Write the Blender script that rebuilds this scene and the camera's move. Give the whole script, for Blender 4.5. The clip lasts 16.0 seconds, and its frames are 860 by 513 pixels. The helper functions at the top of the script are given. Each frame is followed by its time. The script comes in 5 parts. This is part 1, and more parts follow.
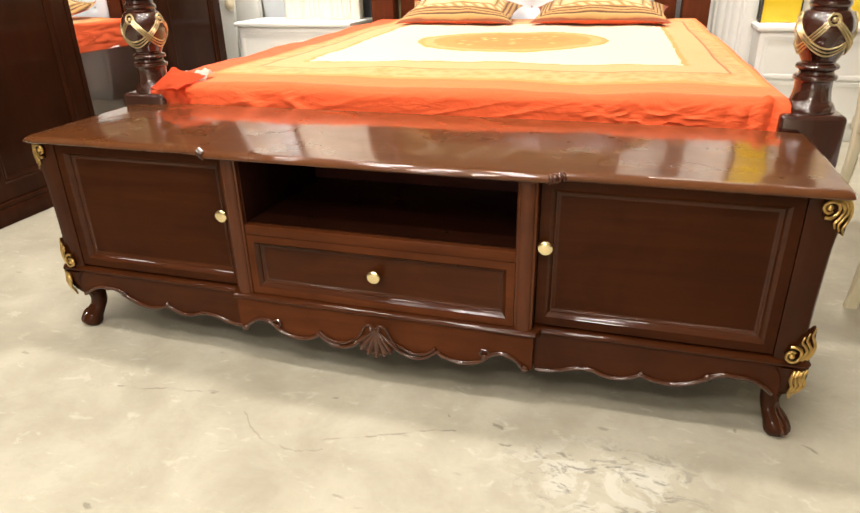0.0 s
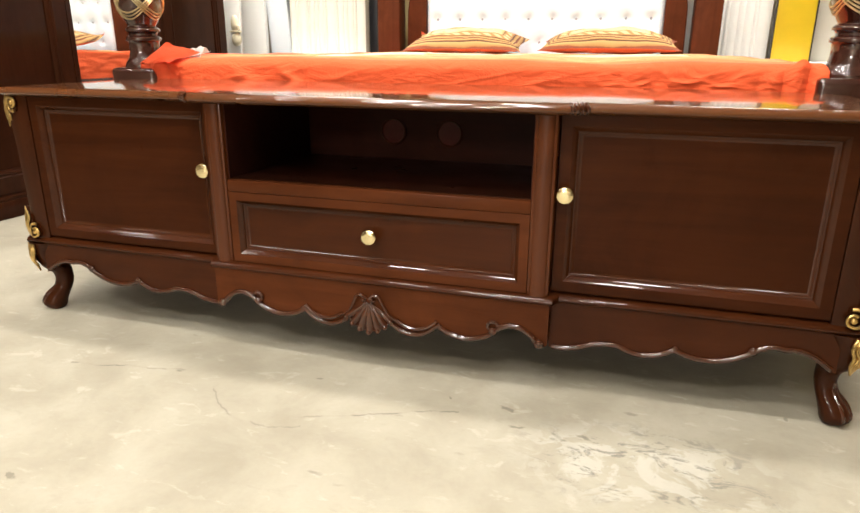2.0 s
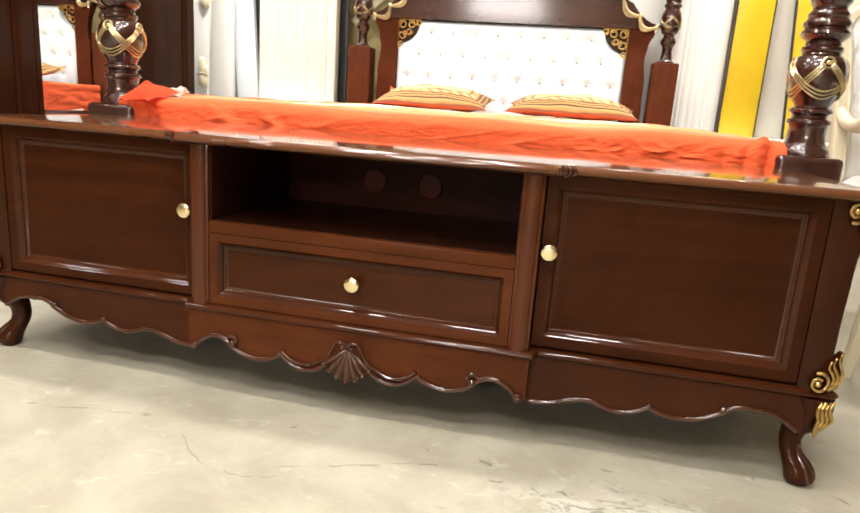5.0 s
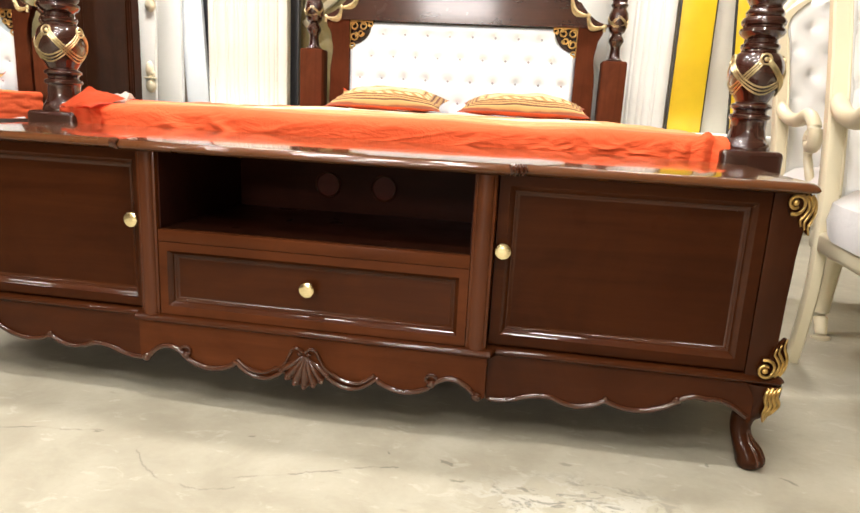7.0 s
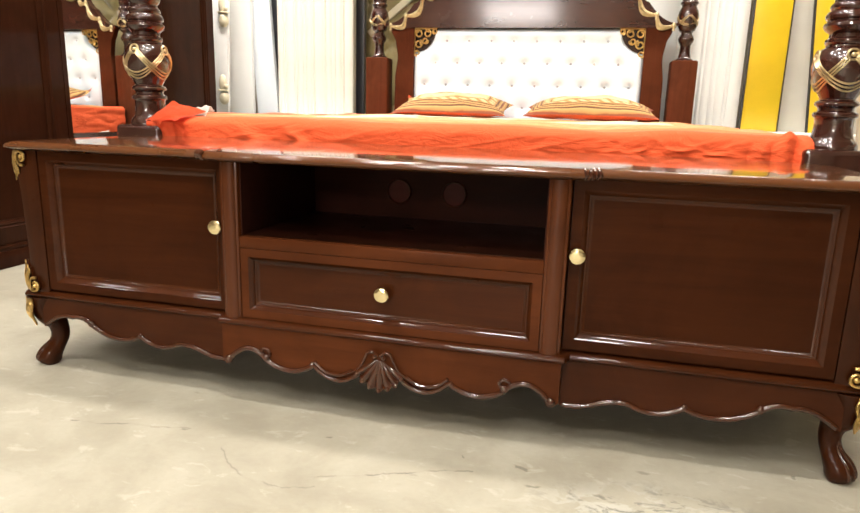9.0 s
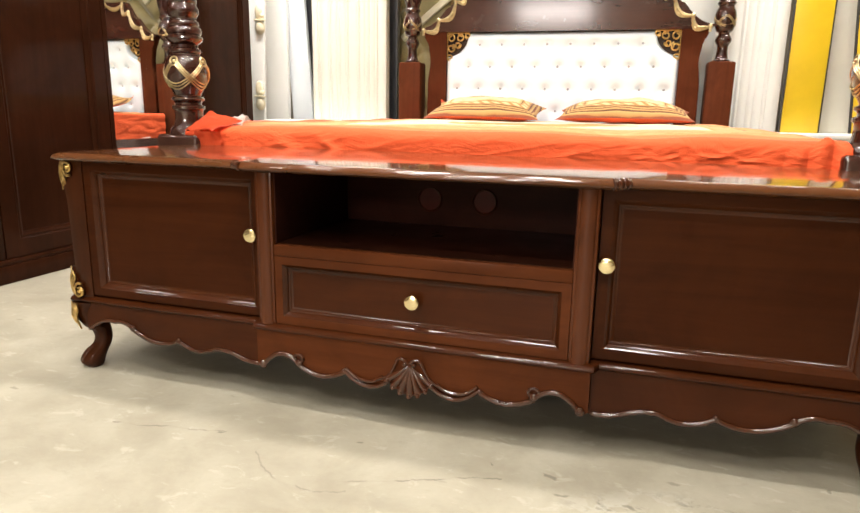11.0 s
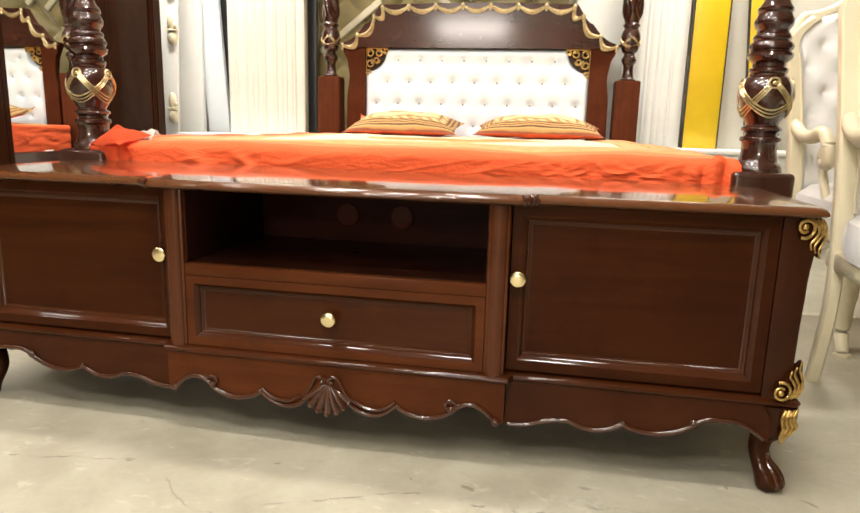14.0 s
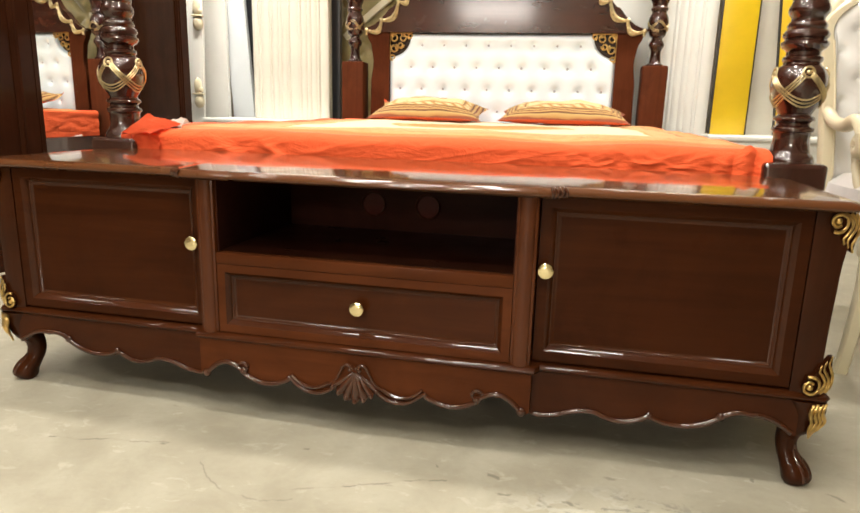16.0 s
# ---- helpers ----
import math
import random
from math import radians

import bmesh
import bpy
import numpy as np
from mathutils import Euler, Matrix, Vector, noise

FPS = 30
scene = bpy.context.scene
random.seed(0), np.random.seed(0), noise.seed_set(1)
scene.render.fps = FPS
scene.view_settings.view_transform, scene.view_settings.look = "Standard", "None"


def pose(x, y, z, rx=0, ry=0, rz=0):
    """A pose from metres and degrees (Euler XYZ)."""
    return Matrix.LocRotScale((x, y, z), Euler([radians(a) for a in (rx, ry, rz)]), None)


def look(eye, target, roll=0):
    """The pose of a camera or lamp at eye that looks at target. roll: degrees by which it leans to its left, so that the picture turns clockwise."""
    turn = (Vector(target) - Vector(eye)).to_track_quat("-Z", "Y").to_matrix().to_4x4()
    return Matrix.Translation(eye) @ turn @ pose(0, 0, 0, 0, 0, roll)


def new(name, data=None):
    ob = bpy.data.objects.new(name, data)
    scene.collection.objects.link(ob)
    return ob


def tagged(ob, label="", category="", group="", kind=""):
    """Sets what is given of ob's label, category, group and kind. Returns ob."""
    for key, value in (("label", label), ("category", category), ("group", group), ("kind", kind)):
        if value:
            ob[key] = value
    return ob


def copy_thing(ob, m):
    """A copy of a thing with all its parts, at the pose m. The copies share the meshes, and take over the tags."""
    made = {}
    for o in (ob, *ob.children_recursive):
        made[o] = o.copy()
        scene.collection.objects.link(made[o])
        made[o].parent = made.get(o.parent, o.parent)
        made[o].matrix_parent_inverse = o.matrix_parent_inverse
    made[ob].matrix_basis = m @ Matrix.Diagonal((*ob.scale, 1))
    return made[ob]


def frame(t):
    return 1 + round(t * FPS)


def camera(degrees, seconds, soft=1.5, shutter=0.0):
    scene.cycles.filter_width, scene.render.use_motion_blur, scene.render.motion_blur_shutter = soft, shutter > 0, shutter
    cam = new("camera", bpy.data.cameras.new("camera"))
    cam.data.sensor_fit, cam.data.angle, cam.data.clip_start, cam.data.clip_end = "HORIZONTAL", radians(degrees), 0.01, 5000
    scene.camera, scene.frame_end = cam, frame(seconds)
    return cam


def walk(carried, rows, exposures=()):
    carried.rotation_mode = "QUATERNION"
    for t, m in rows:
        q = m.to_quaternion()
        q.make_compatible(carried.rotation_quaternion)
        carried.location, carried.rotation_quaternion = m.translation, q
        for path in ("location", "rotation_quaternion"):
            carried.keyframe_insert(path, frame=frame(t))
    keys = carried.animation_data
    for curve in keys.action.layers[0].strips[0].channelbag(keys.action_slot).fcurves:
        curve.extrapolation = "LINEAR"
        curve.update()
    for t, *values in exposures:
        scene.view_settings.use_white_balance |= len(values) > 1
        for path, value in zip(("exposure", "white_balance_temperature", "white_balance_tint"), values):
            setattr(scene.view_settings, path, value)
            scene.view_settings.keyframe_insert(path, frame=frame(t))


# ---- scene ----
cam = camera(66.8, 16.0, shutter=0.4)
PATH = [
    (0, (0.572, -1.351, 1.021), (0.024, 0.384, 0.192), -1.3),
    (0.5, (0.581, -1.395, 0.955), (0.035, 0.362, 0.17), -0.9),
    (1, (0.58, -1.382, 0.86), (-0.051, 0.343, 0.069), -3.5),
    (1.5, (0.56, -1.307, 0.775), (0.011, 0.482, 0.068), -1.2),
    (2, (0.541, -1.283, 0.702), (-0.029, 0.535, 0.095), 0.3),
    (2.5, (0.523, -1.292, 0.699), (-0.063, 0.52, 0.087), 1.1),
    (3, (0.511, -1.287, 0.694), (-0.113, 0.528, 0.131), 1.5),
    (3.5, (0.5, -1.297, 0.692), (-0.172, 0.51, 0.157), 1.1),
    (4, (0.49, -1.308, 0.698), (-0.192, 0.506, 0.203), 2.0),
    (4.5, (0.481, -1.315, 0.706), (-0.134, 0.527, 0.227), 1.8),
    (5, (0.469, -1.318, 0.704), (0.038, 0.582, 0.251), 4.0),
    (7.5, (0.482, -1.314, 0.708), (0.169, 0.611, 0.265), 3.0),
    (8, (0.473, -1.327, 0.714), (0.088, 0.586, 0.277), 2.6),
    (8.5, (0.458, -1.34, 0.714), (-0.009, 0.553, 0.269), 2.0),
    (9, (0.457, -1.332, 0.709), (-0.039, 0.555, 0.273), 1.6),
    (11.5, (0.47, -1.344, 0.734), (-0.134, 0.511, 0.293), 1.0),
    (12, (0.468, -1.345, 0.736), (-0.089, 0.518, 0.268), 1.8),
    (12.5, (0.475, -1.341, 0.737), (-0.032, 0.536, 0.269), 2.1),
    (13, (0.488, -1.354, 0.746), (0.053, 0.553, 0.328), 1.9),
    (13.5, (0.501, -1.342, 0.743), (0.115, 0.579, 0.341), 1.1),
    (14, (0.491, -1.346, 0.74), (0.114, 0.579, 0.346), 1.5),
    (14.5, (0.479, -1.351, 0.743), (0.085, 0.569, 0.345), 1.9),
    (15, (0.47, -1.358, 0.749), (0.054, 0.56, 0.365), 1.9),
    (15.5, (0.473, -1.359, 0.754), (0.057, 0.559, 0.369), 2.4),
    (16, (0.476, -1.357, 0.758), (0.042, 0.544, 0.313), 1.5),
]
walk(cam, [(t, look(eye, target, roll)) for t, eye, target, roll in PATH],
     exposures=[(0.0, 0.15, 6500, 13), (1.0, 0.18, 6450, 13), (2.0, 0.24, 6350, 13), (3.5, 0.35, 6250, 13), (5.0, 0.31, 6250, 13), (8.5, 0.23, 6350, 13), (11.5, 0.16, 6400, 13), (13.5, 0.12, 6450, 11), (14.5, 0.06, 6500, 10), (16.0, -0.02, 6550, 10)])

# ---- world, light ----
world = bpy.data.worlds.new("showroom_world")
scene.world = world
world.use_nodes = True
world.node_tree.nodes["Background"].inputs[0].default_value = (1.0, 0.93, 0.82, 1)
world.node_tree.nodes["Background"].inputs[1].default_value = 0.15


def area(name, eye, target, sx, sy, watts, colour=(1.0, 0.93, 0.85), spread=180):
    d = bpy.data.lights.new(name, "AREA")
    d.shape, d.size, d.size_y, d.energy, d.color = "RECTANGLE", sx, sy, watts, colour
    d.spread = radians(spread)
    ob = new(name, d)
    ob.matrix_world = look(eye, target)
    return ob


# ceiling luminaires of the showroom: short fittings in rows towards the street side
ROWS = ((-2.7, -0.95, 0.9, 2, 20), (-0.1, -0.46, 1.5, 3, 54), (-1.4, 0.45, 1.0, 2, 18), (-0.2, 0.50, 1.0, 2, 45), (-0.5, -1.6, 0.8, 2, 10), (0.05, -1.6, 0.9, 2, 42), (0.0, -2.9, 1.0, 2, 58))
for x, y, long, n, watts in ROWS:
    for k in range(n):
        lx = x - long / 2 + long * k / (n - 1)
        area("ceiling_lamp", (lx, y, 2.97), (lx, y, 0), 0.30, 0.16, watts / n)
# added narrower fills over the pieces along the back, to brighten the boards
for x, y, long, watts in ((-1.85, 2.55, 1.0, 50), (1.4, 2.6, 1.2, 36)):
    area("back_fill", (x, y, 2.97), (x, y, 0), long, 0.12, watts, spread=115)
area("far_ceiling_lamp", (-0.85, -8.7, 2.97), (-0.85, -8.7, 0), 1.6, 2.0, 440)


# ---- materials ----
class Graph:
    """A short way to write shader nodes."""

    def __init__(self, name):
        self.m = bpy.data.materials.new(name)
        self.m.use_nodes = True
        self.t = self.m.node_tree
        self.b = self.t.nodes["Principled BSDF"]

    def put(self, sock, v):
        if isinstance(v, bpy.types.NodeSocket):
            self.t.links.new(v, sock)
        elif isinstance(v, (tuple, list)) and len(v) == 3 and sock.type == "RGBA":
            sock.default_value = (*v, 1)
        else:
            sock.default_value = v

    def node(self, kind, ins=(), operation="", data_type="", blend_type="", feature="", use_clamp=False):
        n = self.t.nodes.new(kind)
        if operation:
            n.operation = operation
        if data_type:
            n.data_type = data_type
        if blend_type:
            n.blend_type = blend_type
        if feature:
            n.feature = feature
        if use_clamp:
            n.use_clamp = True
        for k, v in dict(ins).items():
            self.put(n.inputs[k], v)
        return n

    def coords(self, scale=(1, 1, 1), which="Object"):
        c = self.node("ShaderNodeTexCoord")
        mp = self.node("ShaderNodeMapping", {"Vector": c.outputs[which], "Scale": scale})
        return mp.outputs[0]

    def noise(self, vec, scale, detail=4, rough=0.55, dist=0.0):
        return self.node("ShaderNodeTexNoise", {"Vector": vec, "Scale": scale, "Detail": detail, "Roughness": rough, "Distortion": dist}).outputs[0]

    def ramp(self, fac, stops):
        n = self.node("ShaderNodeValToRGB", {"Fac": fac})
        e = n.color_ramp.elements
        while len(e) < len(stops):
            e.new(0.5)
        for el, (p, c) in zip(e, stops):
            el.position = p
            el.color = (*c, 1) if len(c) == 3 else c
        return n.outputs[0]

    def math(self, op, a, b=0.0, clamp=False):
        n = self.node("ShaderNodeMath", {0: a, 1: b}, operation=op, use_clamp=clamp)
        return n.outputs[0]

    def mix(self, fac, a, b, mode="MIX"):
        n = self.node("ShaderNodeMix", {"Factor": fac}, data_type="RGBA", blend_type=mode)
        self.put(n.inputs[6], a)
        self.put(n.inputs[7], b)
        return n.outputs[2]

    def bump(self, height, strength=0.2, distance=0.01):
        n = self.node("ShaderNodeBump", {"Height": height, "Strength": strength, "Distance": distance})
        self.put(self.b.inputs["Normal"], n.outputs[0])

    def set(self, **kw):
        names = {"base": "Base Color", "rough": "Roughness", "metal": "Metallic", "coat": "Coat Weight", "coat_rough": "Coat Roughness", "coat_ior": "Coat IOR", "sheen": "Sheen Weight", "spec": "Specular IOR Level"}
        for k, v in kw.items():
            self.put(self.b.inputs[names[k]], v)
        return self.m


def grey(v):
    return (v, v, v)


def lacquered_wood(name, dark, light, axis, rough=0.32, coat=0.15, spec=0.02, coat_rough=0.06, relief=0.010, coat_ior=1.5, patchy=0.6):
    g = Graph(name)
    s = [26, 26, 26]
    s[axis] = 1.6
    v = g.coords(tuple(s))
    grain = g.noise(v, 1.0, 6, 0.6, 1.2)
    broad = g.noise(g.coords(), 2.2, 3)
    mott = g.noise(g.coords(), 5.0, 5, 0.6, 0.8)
    colour = g.mix(g.math("MULTIPLY", g.math("MULTIPLY", broad, mott), 1.5), g.ramp(grain, [(0.3, dark), (0.7, light)]), dark)
    patch = g.ramp(g.noise(g.coords(), 3.6, 6, 0.62, 0.7), [(0.42, grey(0)), (0.68, grey(patchy))])
    colour = g.mix(patch, colour, tuple(0.55 * k for k in dark))
    smear = g.noise(g.coords(), 9.0, 5)
    g.bump(g.noise(g.coords(), 60.0, 2), relief, 0.002)
    return g.set(base=colour, rough=g.ramp(smear, [(0.3, grey(rough - 0.06)), (0.75, grey(rough + 0.08))]), coat=coat, coat_rough=coat_rough, spec=spec, coat_ior=coat_ior)


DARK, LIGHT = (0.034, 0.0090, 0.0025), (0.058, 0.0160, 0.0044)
# the doors' mahogany lightened, so the front's middle looks more brightly lit
WARM_DARK, WARM_LIGHT = (0.072, 0.0201, 0.0063), (0.119, 0.0355, 0.0114)
wood_x = lacquered_wood("mahogany_lengthwise", DARK, LIGHT, 0, coat=0.10)
wood_z = lacquered_wood("mahogany_upright", DARK, LIGHT, 2, coat=0.3, coat_rough=0.12)
# same wood as the front; light from above is put into this paler colour
wood_top = lacquered_wood("mahogany_top_lit", (0.074, 0.0240, 0.0066), (0.112, 0.0375, 0.0104), 0, rough=0.3, coat=1.0, spec=0.1, relief=0.0, coat_rough=0.08, patchy=0.12)
wood_bed = lacquered_wood("bed_mahogany", (0.030, 0.0080, 0.0045), (0.054, 0.0150, 0.0080), 2, rough=0.22, coat=1.0, spec=0.2, coat_rough=0.08, coat_ior=1.6)
wood_brown = lacquered_wood("brown_mahogany", (0.085, 0.024, 0.010), (0.125, 0.038, 0.016), 2, rough=0.45, coat=0.0)
wood_warm = lacquered_wood("mahogany_lit_middle", WARM_DARK, WARM_LIGHT, 0, coat=0.10, coat_rough=0.15)
wood_warm_z = lacquered_wood("mahogany_lit_posts", (0.066, 0.0172, 0.0045), (0.110, 0.0300, 0.0082), 2, coat=0.5, coat_rough=0.15)
# same lacquer as the fields; extra coat makes carving and mouldings show highlights
wood_gloss = lacquered_wood("mahogany_carving", (0.044, 0.0115, 0.0034), (0.074, 0.0205, 0.0060), 0, coat=1.0, coat_rough=0.13, coat_ior=1.6, relief=0.0)
wood_mould = lacquered_wood("mahogany_highlight_moulding", (0.040, 0.0106, 0.0030), (0.068, 0.0190, 0.0054), 0, coat=0.38, coat_rough=0.075, coat_ior=1.6, relief=0.0)
# tone between doors and middle: light falling off, put into the colour
wood_side = lacquered_wood("mahogany_half_lit", (0.046, 0.0122, 0.0036), (0.078, 0.0216, 0.0064), 0, coat=0.2, coat_rough=0.12)
# base raised above the posts' to stand for the crest's broad reflection
wood_crest = lacquered_wood("mahogany_crest_lit", (0.044, 0.0135, 0.0078), (0.068, 0.0215, 0.0125), 0, rough=0.22, coat=1.0, spec=0.2, coat_rough=0.115)
# darker than the shelf board it covers: shade of the bay in its colour
wood_shelf = lacquered_wood("mahogany_bay_shade", (0.020, 0.0060, 0.0028), (0.034, 0.0104, 0.0046), 0, coat=0.5)
wood_ward = lacquered_wood("wardrobe_mahogany", (0.024, 0.0076, 0.0033), (0.038, 0.0126, 0.0053), 2, rough=0.36, coat=0.14)
# dark, dull tone stands in for the deep shade inside the bay
wood_inside = lacquered_wood("bay_shade_lining", (0.034, 0.0108, 0.0070), (0.052, 0.0165, 0.0105), 0, rough=0.45, coat=0.03)


def metal(name, base, rough, wear=0.25, grain=180.0, relief=0.12):
    g = Graph(name)
    n = g.noise(g.coords(), 60.0, 4)
    c = g.mix(g.ramp(n, [(0.45, grey(0)), (0.75, grey(wear))]), base, tuple(x * 0.35 for x in base))
    g.bump(g.noise(g.coords(), grain, 2), relief, 0.002)
    return g.set(base=c, rough=rough, metal=1.0)


brass = metal("polished_brass", (0.86, 0.74, 0.44), 0.14, 0.15, 130.0, 0.6)
gilding = metal("gold_paint", (0.66, 0.45, 0.16), 0.36, 0.75)
gilding_pale = metal("pale_gold_paint", (0.66, 0.55, 0.31), 0.40, 0.6)


def painted(name, base, rough=0.45, vary=0.12, bump=0.05):
    g = Graph(name)
    n = g.noise(g.coords(), 3.0, 5, 0.6)
    f = g.noise(g.coords(), 40.0, 3)
    c = g.mix(g.ramp(n, [(0.35, grey(0)), (0.75, grey(1))]), base, tuple(x * (1 - vary) for x in base))
    g.bump(f, bump, 0.003)
    return g.set(base=c, rough=rough)


button_grey = painted("grey_button_cover", (0.50, 0.53, 0.58), 0.2)
cream = painted("cream_paint", (0.72, 0.655, 0.46), 0.36)
white_paint = painted("white_paint", (0.81, 0.82, 0.77), 0.42, 0.08)
warm_white = painted("warm_white_paint", (0.71, 0.69, 0.59), 0.45)
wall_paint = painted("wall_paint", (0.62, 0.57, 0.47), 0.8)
# dark tone for unseen walls, chosen to cut fill and grey reflections
hall_paint = painted("dim_wall_paint", (0.24, 0.20, 0.15), 0.8, 0.3)
ceiling_paint = painted("ceiling_paint", (0.70, 0.67, 0.60), 0.9)
yellow = painted("yellow_laminate", (0.80, 0.56, 0.018), 0.32, 0.2)
black = painted("black_edge", (0.015, 0.014, 0.013), 0.5)
grommet_red = lacquered_wood("dark_red_plastic", (0.085, 0.019, 0.015), (0.105, 0.024, 0.019), 0, coat=0.1)
cool_white = painted("cool_white_paint", (0.76, 0.81, 0.83), 0.42, 0.08)
slate = painted("dark_blue_grey", (0.05, 0.052, 0.058), 0.3, 0.4)


def cloth(name, base, weave=900.0, vary=0.15, folds=0.25, sheen=0.2, rough=0.85):
    g = Graph(name)
    n = g.noise(g.coords(), 6.0, 5, 0.65)
    c = g.mix(g.ramp(n, [(0.3, grey(0)), (0.75, grey(1))]), base, tuple(x * (1 - vary) for x in base))
    h = g.math("ADD", g.noise(g.coords((1, 1, 2.5)), 14.0, 4, 0.6, 0.8), g.math("MULTIPLY", g.noise(g.coords(), weave, 1), 0.12))
    g.bump(h, folds, 0.02)
    return g.set(base=c, rough=rough, sheen=sheen)


red_cloth = cloth("red_orange_cotton", (0.75, 0.098, 0.020), sheen=0.04)
white_leather = cloth("white_leatherette", (0.81, 0.93, 1.0), 600.0, 0.03, 0.05, 0.0, 0.42)
silver_leather = cloth("silver_white_leatherette", (0.90, 0.91, 0.89), 600.0, 0.06, 0.05, 0.0, 0.42)
grey_velvet = cloth("silver_velvet", (0.70, 0.69, 0.67), 600.0, 0.18, 0.12, 0.6, 0.6)
olive_velvet = cloth("olive_gold_velvet", (0.34, 0.27, 0.10), 500.0, 0.4, 0.1, 0.7, 0.5)
sheet_cloth = cloth("white_sheet", (0.80, 0.76, 0.70))


CHIPS = ((0.341, -0.111, 0.022, 0.007, -0.6), (0.372, -0.172, 0.020, 0.005, 0.2), (1.034, -0.005, 0.024, 0.007, -0.8), (0.879, 0.020, 0.012, 0.005, 1.2), (-0.430, -0.590, 0.016, 0.006, -0.5), (0.217, -0.105, 0.010, 0.004, -0.7), (0.452, -0.182, 0.024, 0.007, -0.6), (-0.400, -0.178, 0.013, 0.006, 0.3), (-0.080, -0.115, 0.010, 0.005, 0.4), (0.500, -0.170, 0.020, 0.006, -0.5))


def concrete():
    g = Graph("worn_concrete")
    v = g.coords()
    p = g.node("ShaderNodeSeparateXYZ", {0: v}).outputs
    big = g.noise(v, 1.3, 6, 0.62, 0.6)
    mid = g.noise(v, 4.6, 8, 0.62, 0.35)
    turned = g.node("ShaderNodeMapping", {"Vector": v, "Scale": (1.0, 1.9, 1.0), "Rotation": (0, 0, -0.25)}).outputs[0]
    small = g.noise(turned, 13.0, 8, 0.68, 0.6)
    fine_grain = g.noise(v, 70.0, 6, 0.7)
    c = g.ramp(big, [(0.30, (0.42, 0.39, 0.315)), (0.55, (0.48, 0.45, 0.365)), (0.75, (0.525, 0.495, 0.405))])
    # paler trowelled clouds and smears, then greyer hollows
    c = g.mix(g.ramp(mid, [(0.48, grey(0)), (0.66, grey(0.55))]), c, (0.60, 0.575, 0.485))
    c = g.mix(g.ramp(small, [(0.58, grey(0)), (0.66, grey(0.45))]), c, (0.68, 0.655, 0.57))
    c = g.mix(g.ramp(mid, [(0.34, grey(0.65)), (0.48, grey(0))]), c, (0.37, 0.34, 0.27))
    c = g.mix(g.ramp(small, [(0.30, grey(0.4)), (0.44, grey(0))]), c, (0.385, 0.355, 0.285))
    # ragged dark chips
    wob = g.node("ShaderNodeTexNoise", {"Vector": v, "Scale": 55.0, "Detail": 4.0}).outputs[1]
    wob = g.node("ShaderNodeVectorMath", {0: wob, 1: (0.5, 0.5, 0.5)}, operation="SUBTRACT").outputs[0]
    wob = g.node("ShaderNodeVectorMath", {0: wob, "Scale": 0.022}, operation="SCALE").outputs[0]
    ragged = g.node("ShaderNodeVectorMath", {0: v, 1: wob}, operation="ADD").outputs[0]
    chips = None
    for x, y, a, b, turn in CHIPS:
        q = g.node("ShaderNodeMapping", {"Vector": ragged, "Location": (x, y, 0), "Rotation": (0, 0, turn), "Scale": (a, b, 1)})
        q.vector_type = "TEXTURE"
        d = g.node("ShaderNodeVectorMath", {0: q.outputs[0]}, operation="LENGTH").outputs["Value"]
        m = g.ramp(d, [(0.55, grey(1)), (0.95, grey(0))])
        chips = m if chips is None else g.math("MAXIMUM", chips, m)
    far = g.node("ShaderNodeTexVoronoi", {"Vector": g.node("ShaderNodeMapping", {"Vector": ragged, "Scale": (5.0, 13.0, 1.0), "Rotation": (0, 0, 0.5)}).outputs[0], "Scale": 1.0})
    fleck = g.math("MULTIPLY", g.ramp(far.outputs[0], [(0.045, grey(1)), (0.085, grey(0))]), g.ramp(g.noise(v, 2.3, 3), [(0.50, grey(0)), (0.56, grey(1))]))
    c = g.mix(g.math("MULTIPLY", g.math("MAXIMUM", chips, g.math("MULTIPLY", fleck, 0.7)), 0.62), c, (0.17, 0.165, 0.125))
    # one worn patch in front of the console: chipped pale crust over dark scuffs
    dx = g.math("DIVIDE", g.math("SUBTRACT", p[0], 0.61), 0.27)
    dy = g.math("DIVIDE", g.math("ADD", p[1], 0.23), 0.15)
    r = g.math("ADD", g.math("MULTIPLY", dx, dx), g.math("MULTIPLY", dy, dy))
    inside = g.ramp(r, [(0.15, grey(1)), (1.0, grey(0))])
    crust = g.math("MULTIPLY", inside, g.ramp(g.noise(v, 11.0, 6, 0.6, 1.0), [(0.50, grey(0)), (0.55, grey(1))]))
    c = g.mix(g.math("MULTIPLY", crust, 0.6), c, (0.66, 0.65, 0.59))
    skew = g.node("ShaderNodeMapping", {"Vector": v, "Scale": (1.0, 2.0, 1.0), "Rotation": (0, 0, 0.7)}).outputs[0]
    scuff = g.math("MULTIPLY", inside, g.ramp(g.noise(skew, 12.0, 9, 0.75, 1.2), [(0.55, grey(0)), (0.61, grey(1))]))
    c = g.mix(g.math("MULTIPLY", scuff, 0.8), c, (0.20, 0.20, 0.18))

    def crack(x0, x1, y0, slope, bow=0.0, mid_x=0.0, depth=0.8):
        """A broken hairline y = y0 + slope * x + bow * (x - mid_x)^2."""
        w = g.math("MULTIPLY", g.math("SUBTRACT", g.noise(g.coords((1, 0.0, 0.0)), 9.0, 6, 0.65), 0.5), 0.06)
